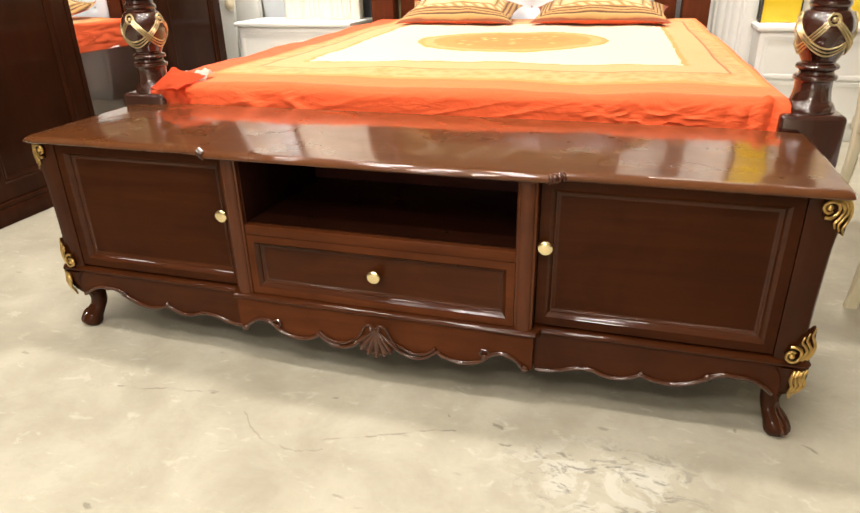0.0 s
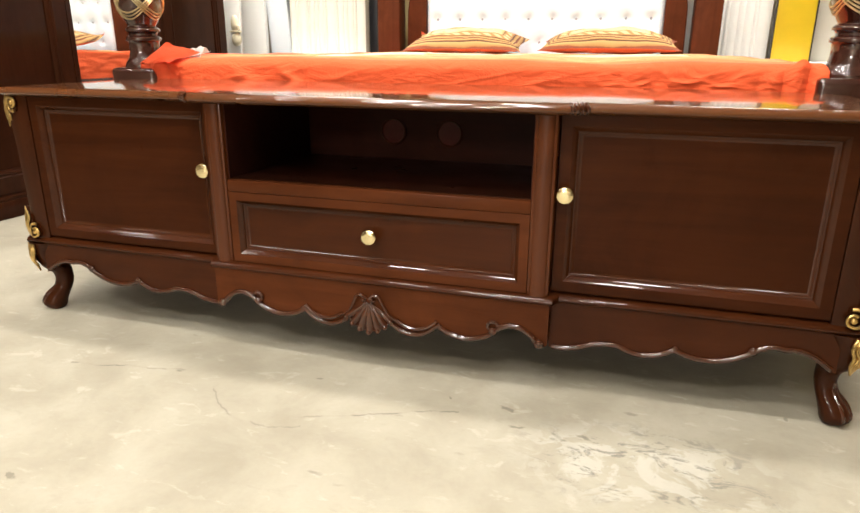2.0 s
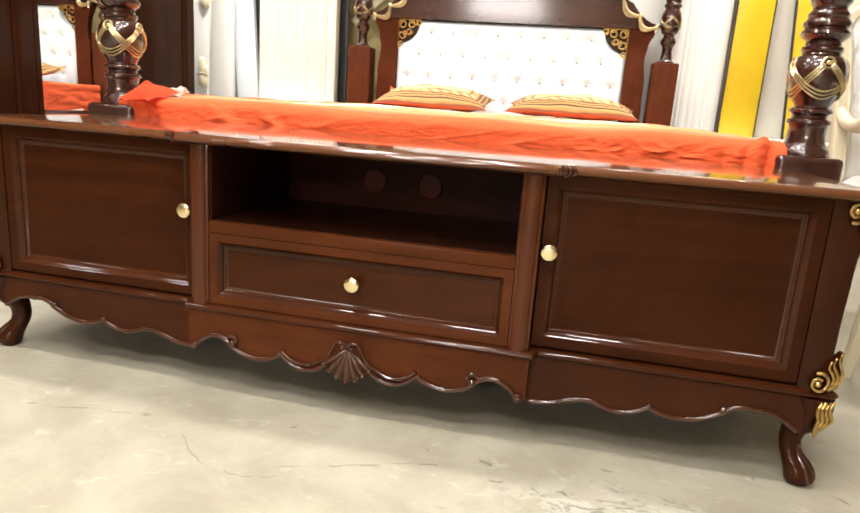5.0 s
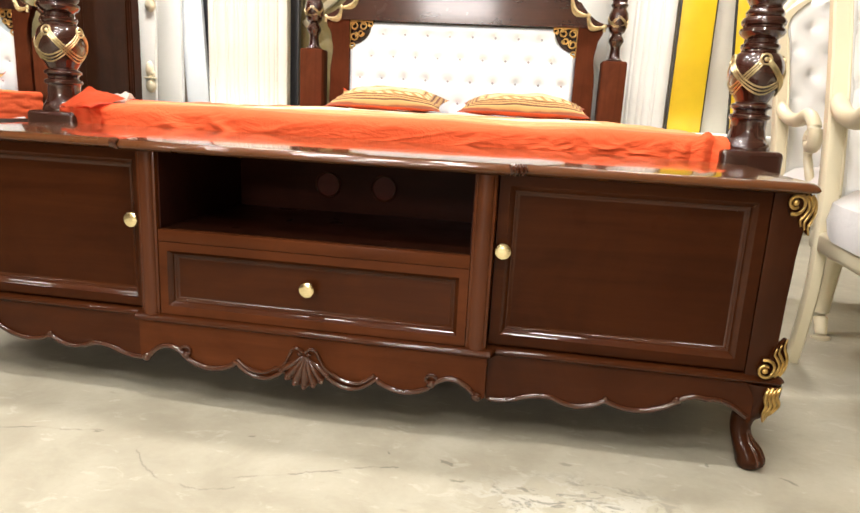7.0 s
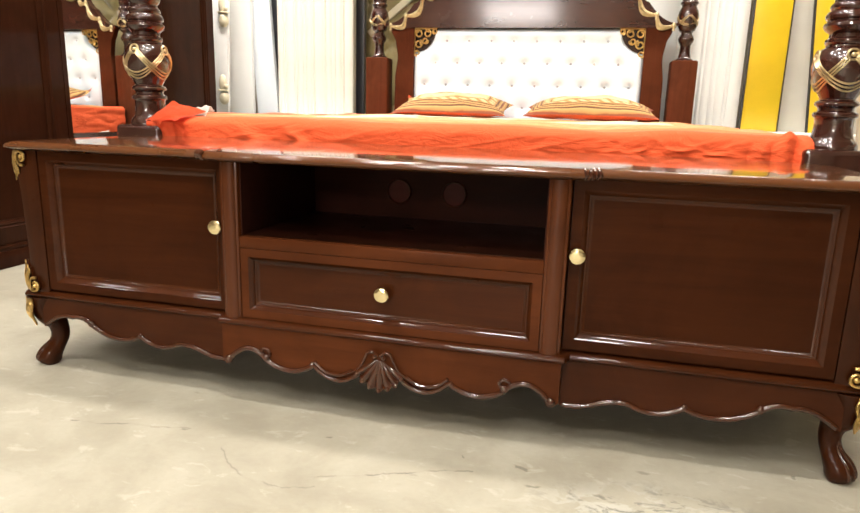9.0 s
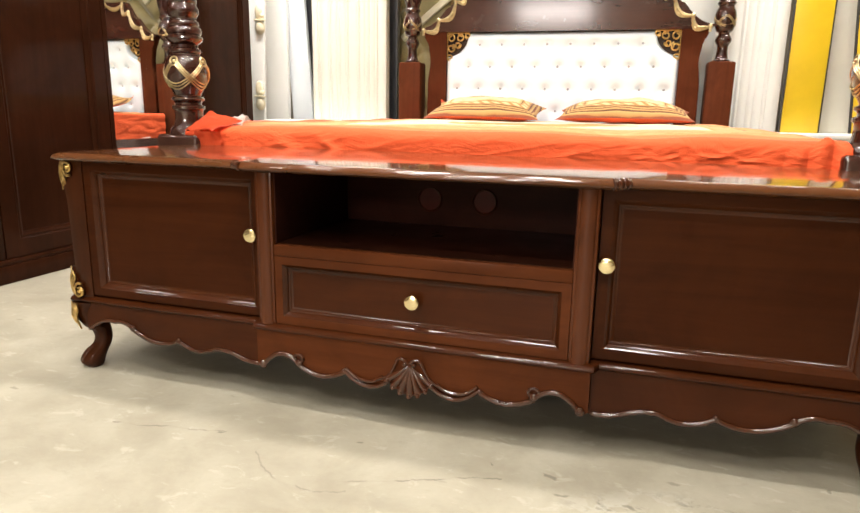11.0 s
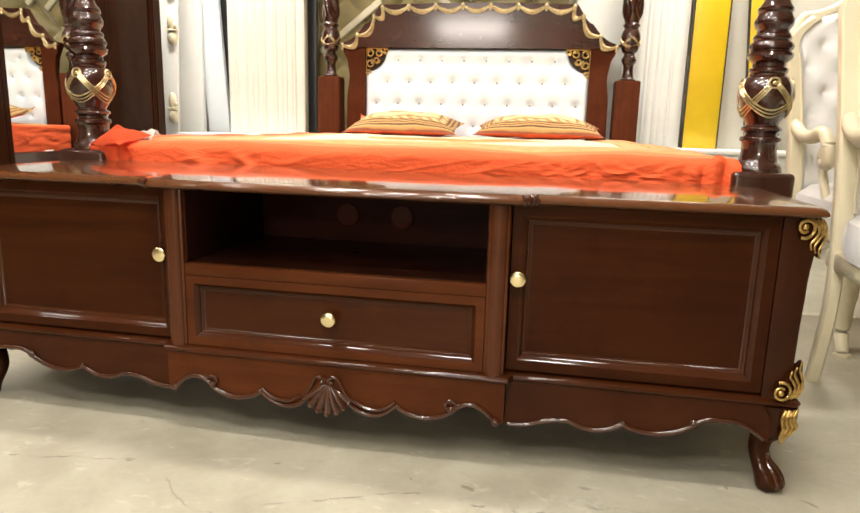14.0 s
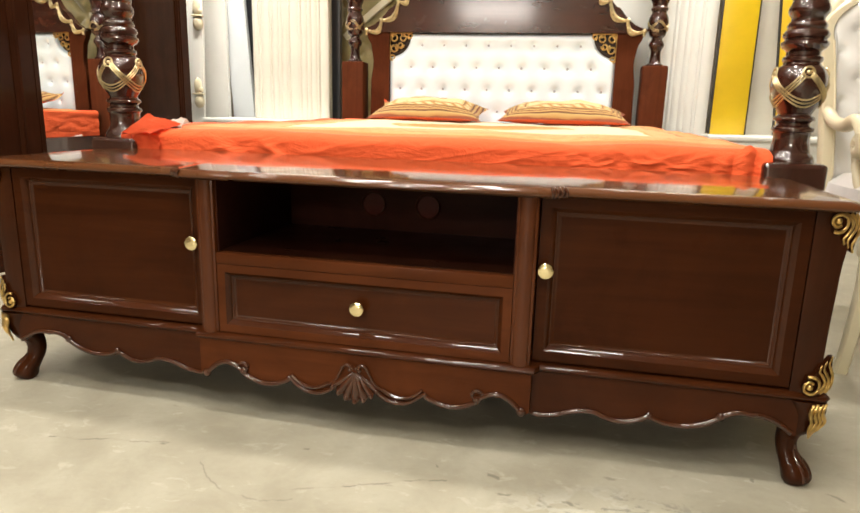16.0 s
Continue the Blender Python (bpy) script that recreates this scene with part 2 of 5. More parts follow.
        e = g.math("SUBTRACT", p[0], mid_x)
        line = g.math("ADD", g.math("ADD", w, y0), g.math("ADD", g.math("MULTIPLY", p[0], slope), g.math("MULTIPLY", g.math("MULTIPLY", e, e), bow)))
        near = g.ramp(g.math("ABSOLUTE", g.math("SUBTRACT", p[1], line)), [(0.0010, grey(1)), (0.0030, grey(0))])
        near = g.math("MULTIPLY", near, g.ramp(g.noise(v, 11.0, 4), [(0.46, grey(0.12)), (0.56, grey(1))]))
        near = g.math("MULTIPLY", near, g.math("MULTIPLY", g.math("GREATER_THAN", p[0], x0), g.math("LESS_THAN", p[0], x1)))
        return g.math("MULTIPLY", near, depth)

    cracks = g.math("MAXIMUM", crack(-0.06, 0.25, -0.250, 0.40), crack(-0.67, -0.39, -0.108, 0.167))
    cracks = g.math("MAXIMUM", cracks, crack(-0.28, -0.03, -0.320, 0.0, 3.1, -0.11, 0.45))
    c = g.mix(cracks, c, (0.15, 0.14, 0.115))
    c = g.mix(g.math("MULTIPLY", g.ramp(fine_grain, [(0.35, grey(1)), (0.65, grey(0))]), 0.10), c, (0.30, 0.28, 0.235))
    h = g.math("ADD", g.math("MULTIPLY", mid, 0.7), g.math("ADD", g.math("MULTIPLY", small, 0.4), g.math("MULTIPLY", fine_grain, 0.2)))
    g.bump(g.math("SUBTRACT", h, g.math("MULTIPLY", cracks, 0.8)), 0.12, 0.01)
    c = g.mix(1.0, c, (0.79, 0.795, 0.745), "MULTIPLY")
    return g.set(base=c, rough=g.ramp(mid, [(0.3, grey(0.42)), (0.7, grey(0.62))]), spec=0.35)


concrete_mat = concrete()


def bedspread():
    """Printed cotton: orange edge, ochre borders, cream field and an oval medallion; metres in the bed's own axes."""
    g = Graph("printed_bedspread")
    tc = g.node("ShaderNodeTexCoord").outputs["Object"]
    tc = g.node("ShaderNodeVectorMath", {0: tc, 1: (-0.055, 0.015, 0.0)}, operation="ADD").outputs[0]
    jitter = g.node("ShaderNodeTexNoise", {"Vector": tc, "Scale": 22.0, "Detail": 3.0}).outputs[1]
    jm = g.node("ShaderNodeVectorMath", {0: jitter, 1: (0.5, 0.5, 0.5)}, operation="SUBTRACT").outputs[0]
    jv = g.node("ShaderNodeVectorMath", {0: jm, "Scale": 0.05}, operation="SCALE").outputs[0]
    v = g.node("ShaderNodeVectorMath", {0: tc, 1: jv}, operation="ADD").outputs[0]
    p = g.node("ShaderNodeSeparateXYZ", {0: v}).outputs
    q = g.node("ShaderNodeSeparateXYZ", {0: tc}).outputs
    ax = g.math("ABSOLUTE", p[0])
    ay = g.math("ABSOLUTE", g.math("SUBTRACT", p[1], 1.235))
    axq = g.math("ABSOLUTE", q[0])
    ayq = g.math("ABSOLUTE", g.math("SUBTRACT", q[1], 1.235))

    def rect(hx, hy, jag=True):
        a, b = (ax, ay) if jag else (axq, ayq)
        return g.math("MULTIPLY", g.math("LESS_THAN", a, hx), g.math("LESS_THAN", b, hy))

    paisley = g.node("ShaderNodeTexVoronoi", {"Vector": tc, "Scale": 28.0}).outputs[0]
    ochre = g.ramp(paisley, [(0.15, (0.55, 0.24, 0.075)), (0.45, (0.59, 0.29, 0.105)), (0.75, (0.61, 0.33, 0.135))])
    c = g.mix(rect(0.895, 1.215, False), (0.75, 0.098, 0.020), (0.74, 0.165, 0.045))
    c = g.mix(rect(0.885, 1.08, False), c, (0.55, 0.24, 0.06))
    c = g.mix(rect(0.870, 1.05, False), c, ochre)
    c = g.mix(rect(0.81, 0.90, False), c, (0.34, 0.14, 0.045))
    c = g.mix(rect(0.80, 0.89, False), c, (0.61, 0.34, 0.15))
    c = g.mix(rect(0.70, 0.76), c, (0.62, 0.27, 0.07))
    c = g.mix(rect(0.68, 0.74), c, (0.71, 0.62, 0.42))
    r = g.math("SQRT", g.math("ADD", g.math("POWER", g.math("DIVIDE", p[0], 0.43), 2.0), g.math("POWER", g.math("DIVIDE", g.math("SUBTRACT", p[1], 1.20), 0.40), 2.0)))
    c = g.mix(g.math("LESS_THAN", r, 1.0), c, (0.66, 0.29, 0.08))
    c = g.mix(g.math("LESS_THAN", r, 0.93), c, (0.70, 0.34, 0.12))
    c = g.mix(g.math("LESS_THAN", r, 0.82), c, (0.76, 0.25, 0.06))
    motif = g.ramp(g.node("ShaderNodeTexVoronoi", {"Vector": tc, "Scale": 16.0}).outputs[0], [(0.1, (0.80, 0.48, 0.17)), (0.35, (0.74, 0.22, 0.05))])
    c = g.mix(g.math("LESS_THAN", r, 0.60), c, motif)
    creases = g.math("ABSOLUTE", g.math("SUBTRACT", g.noise(g.coords((1, 1, 2.4)), 7.0, 5, 0.6, 0.9), 0.5))
    h = g.math("ADD", g.noise(tc, 5.0, 5, 0.6, 0.6), g.math("MULTIPLY", creases, 1.3))
    g.bump(h, 0.45, 0.02)
    return g.set(base=c, rough=0.85, sheen=0.03)


spread_mat = bedspread()


def striped():
    g = Graph("striped_pillow_cotton")
    tc = g.node("ShaderNodeTexCoord").outputs["Object"]
    q = g.node("ShaderNodeSeparateXYZ", {0: tc}).outputs
    # border print: stripes run round the edge, a row of pale blots, then the cream middle
    wav = g.math("MULTIPLY", g.math("SUBTRACT", g.noise(tc, 9.0, 3), 0.5), 0.010)
    ex = g.math("SUBTRACT", 0.345, g.math("ABSOLUTE", q[0]))
    ey = g.math("SUBTRACT", 0.208, g.math("ABSOLUTE", q[1]))
    e = g.math("MULTIPLY", g.math("ADD", g.math("MINIMUM", ex, ey), wav), 4.7)
    rust, ochre, gold, dark, pale = (0.24, 0.058, 0.020), (0.38, 0.20, 0.058), (0.50, 0.34, 0.125), (0.105, 0.038, 0.014), (0.62, 0.50, 0.27)
    stops = [(0.0, rust), (0.035, rust), (0.05, ochre), (0.12, gold), (0.135, dark), (0.165, dark), (0.18, ochre), (0.22, gold), (0.235, rust), (0.26, dark), (0.275, gold), (0.32, ochre), (0.335, dark), (0.36, dark), (0.375, ochre), (0.58, ochre), (0.60, dark), (0.625, gold), (0.70, pale), (1.0, pale)]
    c = g.ramp(e, stops)
    along = g.math("ADD", q[0], q[1])
    blot = g.ramp(g.math("ABSOLUTE", g.math("SUBTRACT", g.math("FRACT", g.math("MULTIPLY", along, 17.0)), 0.5)), [(0.20, grey(1)), (0.38, grey(0))])
    band = g.ramp(g.math("ABSOLUTE", g.math("SUBTRACT", e, 0.48)), [(0.05, grey(0.9)), (0.09, grey(0))])
    c = g.mix(g.math("MULTIPLY", blot, band), c, pale)
    leaf = g.ramp(g.noise(tc, 34.0, 3), [(0.55, grey(0)), (0.62, grey(0.5))])
    c = g.mix(g.math("MULTIPLY", leaf, g.math("GREATER_THAN", e, 0.64)), c, gold)
    g.bump(g.noise(tc, 12.0, 4), 0.3, 0.02)
    return g.set(base=c, rough=0.85, sheen=0.03)


striped_mat = striped()
mirror_g = Graph("mirror_glass")
mirror_mat = mirror_g.set(base=(0.86, 0.88, 0.87), metal=1.0, rough=0.015)


# ---- mesh tools ----
def box(bm, x0, x1, y0, y1, z0, z1, bevel=0.0, seg=2):
    m = Matrix.Translation(((x0 + x1) / 2, (y0 + y1) / 2, (z0 + z1) / 2)) @ Matrix.Diagonal((x1 - x0, y1 - y0, z1 - z0, 1))
    vs = bmesh.ops.create_cube(bm, size=1, matrix=m)["verts"]
    if bevel:
        es = {e for v in vs for e in v.link_edges}
        bmesh.ops.bevel(bm, geom=list(es), offset=bevel, segments=seg, affect="EDGES", profile=0.5)
    return bm


def B(*a, **k):
    return box(bmesh.new(), *a, **k)


def lathe(profile, segs=40, twist=None, bm=None, at=(0, 0, 0)):
    """Turned shape from (radius, height) rows; twist(z, angle) scales the radius."""
    bm = bm or bmesh.new()
    rings = []
    for r, z in profile:
        ring = []
        for i in range(segs):
            a = 2 * math.pi * i / segs
            k = r * (twist(z, a) if twist else 1)
            ring.append(bm.verts.new((at[0] + k * math.cos(a), at[1] + k * math.sin(a), at[2] + z)))
        rings.append(ring)
    for lo, hi in zip(rings, rings[1:]):
        for i in range(segs):
            bm.faces.new((lo[i], lo[(i + 1) % segs], hi[(i + 1) % segs], hi[i]))
    bm.faces.new(list(reversed(rings[0])))
    bm.faces.new(rings[-1])
    return bm


def fine(profile, steps=5):
    """Smooths a turned profile by a curve through its points."""
    out = []
    n = len(profile)
    for i in range(n - 1):
        p0, p1, p2, p3 = profile[max(i - 1, 0)], profile[i], profile[i + 1], profile[min(i + 2, n - 1)]
        for s in range(steps):
            t = s / steps
            out.append(tuple(0.5 * (2 * p1[k] + (p2[k] - p0[k]) * t + (2 * p0[k] - 5 * p1[k] + 4 * p2[k] - p3[k]) * t * t + (3 * p1[k] - p0[k] - 3 * p2[k] + p3[k]) * t ** 3) for k in range(len(p1))))
    out.append(tuple(profile[-1]))
    return out


def tube(bm, pts, radius, sides=8):
    """A round bar along points; radius is a number or one for each point."""
    pts = [Vector(p) for p in pts]
    n = len(pts)
    rad = radius if isinstance(radius, (list, tuple)) else [radius] * n
    rings = []
    up = Vector((0.13, 0.31, 0.94))
    for i, p in enumerate(pts):
        d = (pts[min(i + 1, n - 1)] - pts[max(i - 1, 0)]).normalized()
        a = d.cross(up)
        if a.length < 0.05:
            a = d.cross(Vector((1, 0, 0)))
        a.normalize()
        b = d.cross(a).normalized()
        rings.append([bm.verts.new(p + rad[i] * (math.cos(t) * a + math.sin(t) * b)) for t in (2 * math.pi * k / sides for k in range(sides))])
    for lo, hi in zip(rings, rings[1:]):
        for k in range(sides):
            bm.faces.new((lo[k], lo[(k + 1) % sides], hi[(k + 1) % sides], hi[k]))
    bm.faces.new(rings[0])
    bm.faces.new(list(reversed(rings[-1])))
    return bm


def ball(bm, c, r, scale=(1, 1, 1), u=14, v=8):
    bmesh.ops.create_uvsphere(bm, u_segments=u, v_segments=v, radius=r, matrix=Matrix.Translation(c) @ Matrix.Diagonal((*scale, 1)))
    return bm


def slab_between(bm, xs, low, high, y0, y1):
    """A board standing along x with its lower and upper edge given by functions of x."""
    cols = []
    for x in xs:
        a, b = low(x), high(x)
        cols.append([bm.verts.new(p) for p in ((x, y0, a), (x, y0, b), (x, y1, b), (x, y1, a))])
    for p, q in zip(cols, cols[1:]):
        for k in range(4):
            bm.faces.new((p[k], q[k], q[(k + 1) % 4], p[(k + 1) % 4]))
    bm.faces.new(list(reversed(cols[0])))
    bm.faces.new(cols[-1])
    return bm


def through_points(rows):
    """A smooth function of x through rows (x, value)."""
    xs = [r[0] for r in rows]

    def f(x):
        x = min(max(x, xs[0]), xs[-1])
        i = max(k for k in range(len(xs) - 1) if xs[k] <= x + 1e-9)
        t = (x - xs[i]) / (xs[i + 1] - xs[i])
        t = t * t * (3 - 2 * t)
        return rows[i][1] * (1 - t) + rows[i + 1][1] * t

    return f


def loft(sections, bm=None, n=16, power=2.6):
    """Skin over upright sections (cx, cy, z, half_x, half_y), rounded squares."""
    bm = bm or bmesh.new()
    rings = []
    for cx, cy, z, hx, hy in sections:
        ring = []
        for k in range(n):
            a = 2 * math.pi * k / n
            c, s = math.cos(a), math.sin(a)
            q = (abs(c) ** power + abs(s) ** power) ** (-1 / power)
            ring.append(bm.verts.new((cx + hx * q * c, cy + hy * q * s, z)))
        rings.append(ring)
    for lo, hi in zip(rings, rings[1:]):
        for k in range(n):
            bm.faces.new((lo[k], lo[(k + 1) % n], hi[(k + 1) % n], hi[k]))
    bm.faces.new(list(reversed(rings[0])))
    bm.faces.new(rings[-1])
    return bm


def moulded_frame(bm, x0, x1, z0, z1, profile):
    """A picture-frame moulding in the xz plane; profile rows (inset, y) from the outer edge inwards."""
    loops = []
    for d, y in profile:
        loops.append([bm.verts.new(p) for p in ((x0 + d, y, z0 + d), (x1 - d, y, z0 + d), (x1 - d, y, z1 - d), (x0 + d, y, z1 - d))])
    for a, b in zip(loops, loops[1:]):
        for k in range(4):
            bm.faces.new((a[k], a[(k + 1) % 4], b[(k + 1) % 4], b[k]))
    return bm


def part(name, bm, material, parent=None, label="", smooth=True):
    bmesh.ops.recalc_face_normals(bm, faces=bm.faces)
    me = bpy.data.meshes.new(name)
    bm.to_mesh(me)
    bm.free()
    me.materials.append(material)
    if smooth:
        me.shade_smooth()
        me.set_sharp_from_angle(angle=radians(38))
    ob = new(name, me)
    ob.parent = parent
    if label:
        ob["label"] = label
    return ob


def thing(name, label, category, group="", m=None):
    ob = new(name)
    ob.empty_display_size = 0.1
    if m is not None:
        ob.matrix_world = m
    return tagged(ob, label, category, group)


# ---- the hall ----
def structure(name, bm, mat, label, category):
    return tagged(part(name, bm, mat, None, smooth=False), label, category, kind="structure")


structure("floor", B(-4.2, 4.7, -10.6, 4.6, -0.15, 0), concrete_mat, "worn pale grey concrete showroom floor with scuffs", "floor")
structure("wall_north", B(-4.2, 4.7, 4.4, 4.6, 0, 3.0), wall_paint, "plain off-white showroom wall", "wall")
# unseen south wall stays pale so the bed's crest reflects it
structure("wall_south", B(-4.2, 4.7, -10.8, -10.6, 0, 3.0), wall_paint, "plain off-white showroom wall", "wall")
# unseen side walls, darkened to keep reflections off the lacquer
structure("wall_west", B(-4.4, -4.2, -10.8, 4.6, 0, 3.0), hall_paint, "unseen showroom side wall, darkened to cut reflections", "wall")
structure("wall_east", B(4.7, 4.9, -10.8, 4.6, 0, 3.0), hall_paint, "unseen showroom side wall, darkened to cut reflections", "wall")
structure("ceiling", B(-4.4, 4.9, -10.8, 4.6, 3.0, 3.15), ceiling_paint, "plain off-white showroom ceiling", "ceiling")


# ---- the television console ----
def knob(parent, x, y, z):
    bm = lathe(fine([(0.007, 0), (0.006, 0.008), (0.0065, 0.011), (0.0165, 0.014), (0.0185, 0.019), (0.0165, 0.025), (0.010, 0.0275), (0.003, 0.028)], 3), 24)
    bm.transform(Matrix.Translation((x, y, z)) @ Matrix.Rotation(radians(90), 4, "X"))
    return part("knob", bm, brass, parent, "polished brass knob")


def panel_profile():
    """Flat rail, a small step, a softly convex slope that turns from the front upwards, a groove and a fillet."""
    rows = [(0.0, 0.026), (0.0, 0.0), (0.0215, 0.0), (0.0225, 0.0010)]
    d, v = 0.0225, 0.0010
    for i in range(8):
        a = radians(38 + 15 * i / 7)
        d, v = d + 0.00165 * math.cos(a), v + 0.00165 * math.sin(a)
        rows.append((d, v))
    return rows + [(d + 0.0006, v + 0.0026), (d + 0.0030, v + 0.0030), (d + 0.0042, v + 0.0042), (d + 0.0058, v + 0.0058), (0.043, 0.018)]


PANEL_PROFILE = panel_profile()


def panelled(name, x0, x1, z0, z1, y, parent, profile=PANEL_PROFILE, label="", mat=wood_x):
    """A framed front: mitred moulding round a sunk field."""
    bm = moulded_frame(bmesh.new(), x0, x1, z0, z1, [(d, y + v) for d, v in profile[:3]])
    box(bm, x0, x1, y + 0.018, y + 0.026, z0, z1)
    ob = part(name, bm, mat, parent, label)
    # glossier copy of the front's lacquer, so the slopes carry a highlight
    part("panel_moulding", moulded_frame(bmesh.new(), x0, x1, z0, z1, [(d, y + v) for d, v in profile[2:]]), wood_mould, ob, "sloped panel moulding with coat raised for highlights")
    return ob


def wrap_corner(bm):
    """Bends what sits on a front corner of the console round towards its end."""
    for v in bm.verts:
        v.co.y += 0.55 * max(abs(v.co.x) - 0.960, 0)


def flame_scroll(parent, m, k=1.0, name="gilded_scroll"):
    """A curled acanthus flame: a spiral eye at the inner foot, three S-shaped tongues that sweep round it to an outer tip."""
    U = 0.00041 * k
    bm = bmesh.new()

    def along(pts, r0, r1):
        pts = fine([(x * U, z * U) for x, z in pts], 5)
        n = len(pts)
        tube(bm, [(x, -0.003 - 0.004 * math.sin(math.pi * i / n), z) for i, (x, z) in enumerate(pts)], [(r0 + (r1 - r0) * (i / (n - 1)) ** 1.5) * U for i in range(n)], 8)

    along([(20, 97), (48, 98), (76, 78), (84, 48), (70, 17), (36, 6), (9, 22), (6, 50), (28, 70), (50, 62)], 9.5, 8.0)
    ball(bm, (33 * U, -0.005, 40 * U), 17 * U, (1, 0.8, 1), 14, 8)
    along([(62, 4), (98, 28), (112, 66), (92, 106), (74, 130), (84, 162)], 10.5, 5.0)
    along([(94, 4), (124, 32), (133, 76), (112, 116), (98, 144), (110, 180)], 10.5, 5.0)
    along([(124, 6), (148, 42), (153, 92), (138, 136), (126, 166), (136, 202)], 10.5, 5.5)
    ball(bm, (137 * U, -0.004, 204 * U), 7 * U, (1, 0.8, 1), 8, 6)
    ground = bmesh.new()
    rim = [(0, 40), (10, 8), (40, 0), (122, 0), (156, 42), (161, 96), (147, 142), (143, 206), (130, 206), (105, 186), (90, 166), (76, 166), (60, 130), (55, 106), (14, 102)]
    lo = [ground.verts.new((x * U, 0.012, z * U)) for x, z in rim]
    hi = [ground.verts.new((x * U, -0.0015, z * U)) for x, z in rim]
    ground.faces.new(lo)
    ground.faces.new(hi)
    for p in range(len(rim)):
        q = (p + 1) % len(rim)
        ground.faces.new((lo[p], lo[q], hi[q], hi[p]))
    for b in (ground, bm):
        b.transform(m)
        wrap_corner(b)
    ob = part(name, bm, gilding, parent, "gold-painted carved scroll")
    part("scroll_ground", ground, wood_z, ob, "dark groove ground between the ribs")
    return ob


def knee_leaf(parent, s):
    """Gilded leaf on the knee of a front leg: four S-shaped ribs that run down to one tip."""
    bm = bmesh.new()
    for i in range(4):
        x0 = 0.964 + 0.0085 * i
        pts = fine([(x0 + 0.003, 0.0, 0.194), (x0 - 0.004, -0.004, 0.176), (x0 + 0.001 + 0.001 * i, -0.004, 0.157), (x0 - 0.002 - 0.002 * i, -0.001, 0.141), (0.969 + 0.003 * i, 0.010, 0.118 + 0.004 * i)], 5)
        n = len(pts)
        tube(bm, [(s * x, y - 0.001, z) for x, y, z in pts], [0.0050 - 0.0020 * j / n for j in range(n)], 8)
    wrap_corner(bm)
    part("gilded_leaf", bm, gilding, parent, "gold-painted carved leaf")


def scalloped(rows):
    """Lower edge of an apron: rows (x, z, sag of the arc that ends there)."""
    def f(x):
        x = min(max(x, rows[0][0]), rows[-1][0])
        i = max(k for k in range(len(rows) - 1) if rows[k][0] <= x + 1e-9)
        t = (x - rows[i][0]) / (rows[i + 1][0] - rows[i][0])
        return rows[i][1] * (1 - t) + rows[i + 1][1] * t - rows[i + 1][2] * math.sin(math.pi * t) ** 0.8
    return f


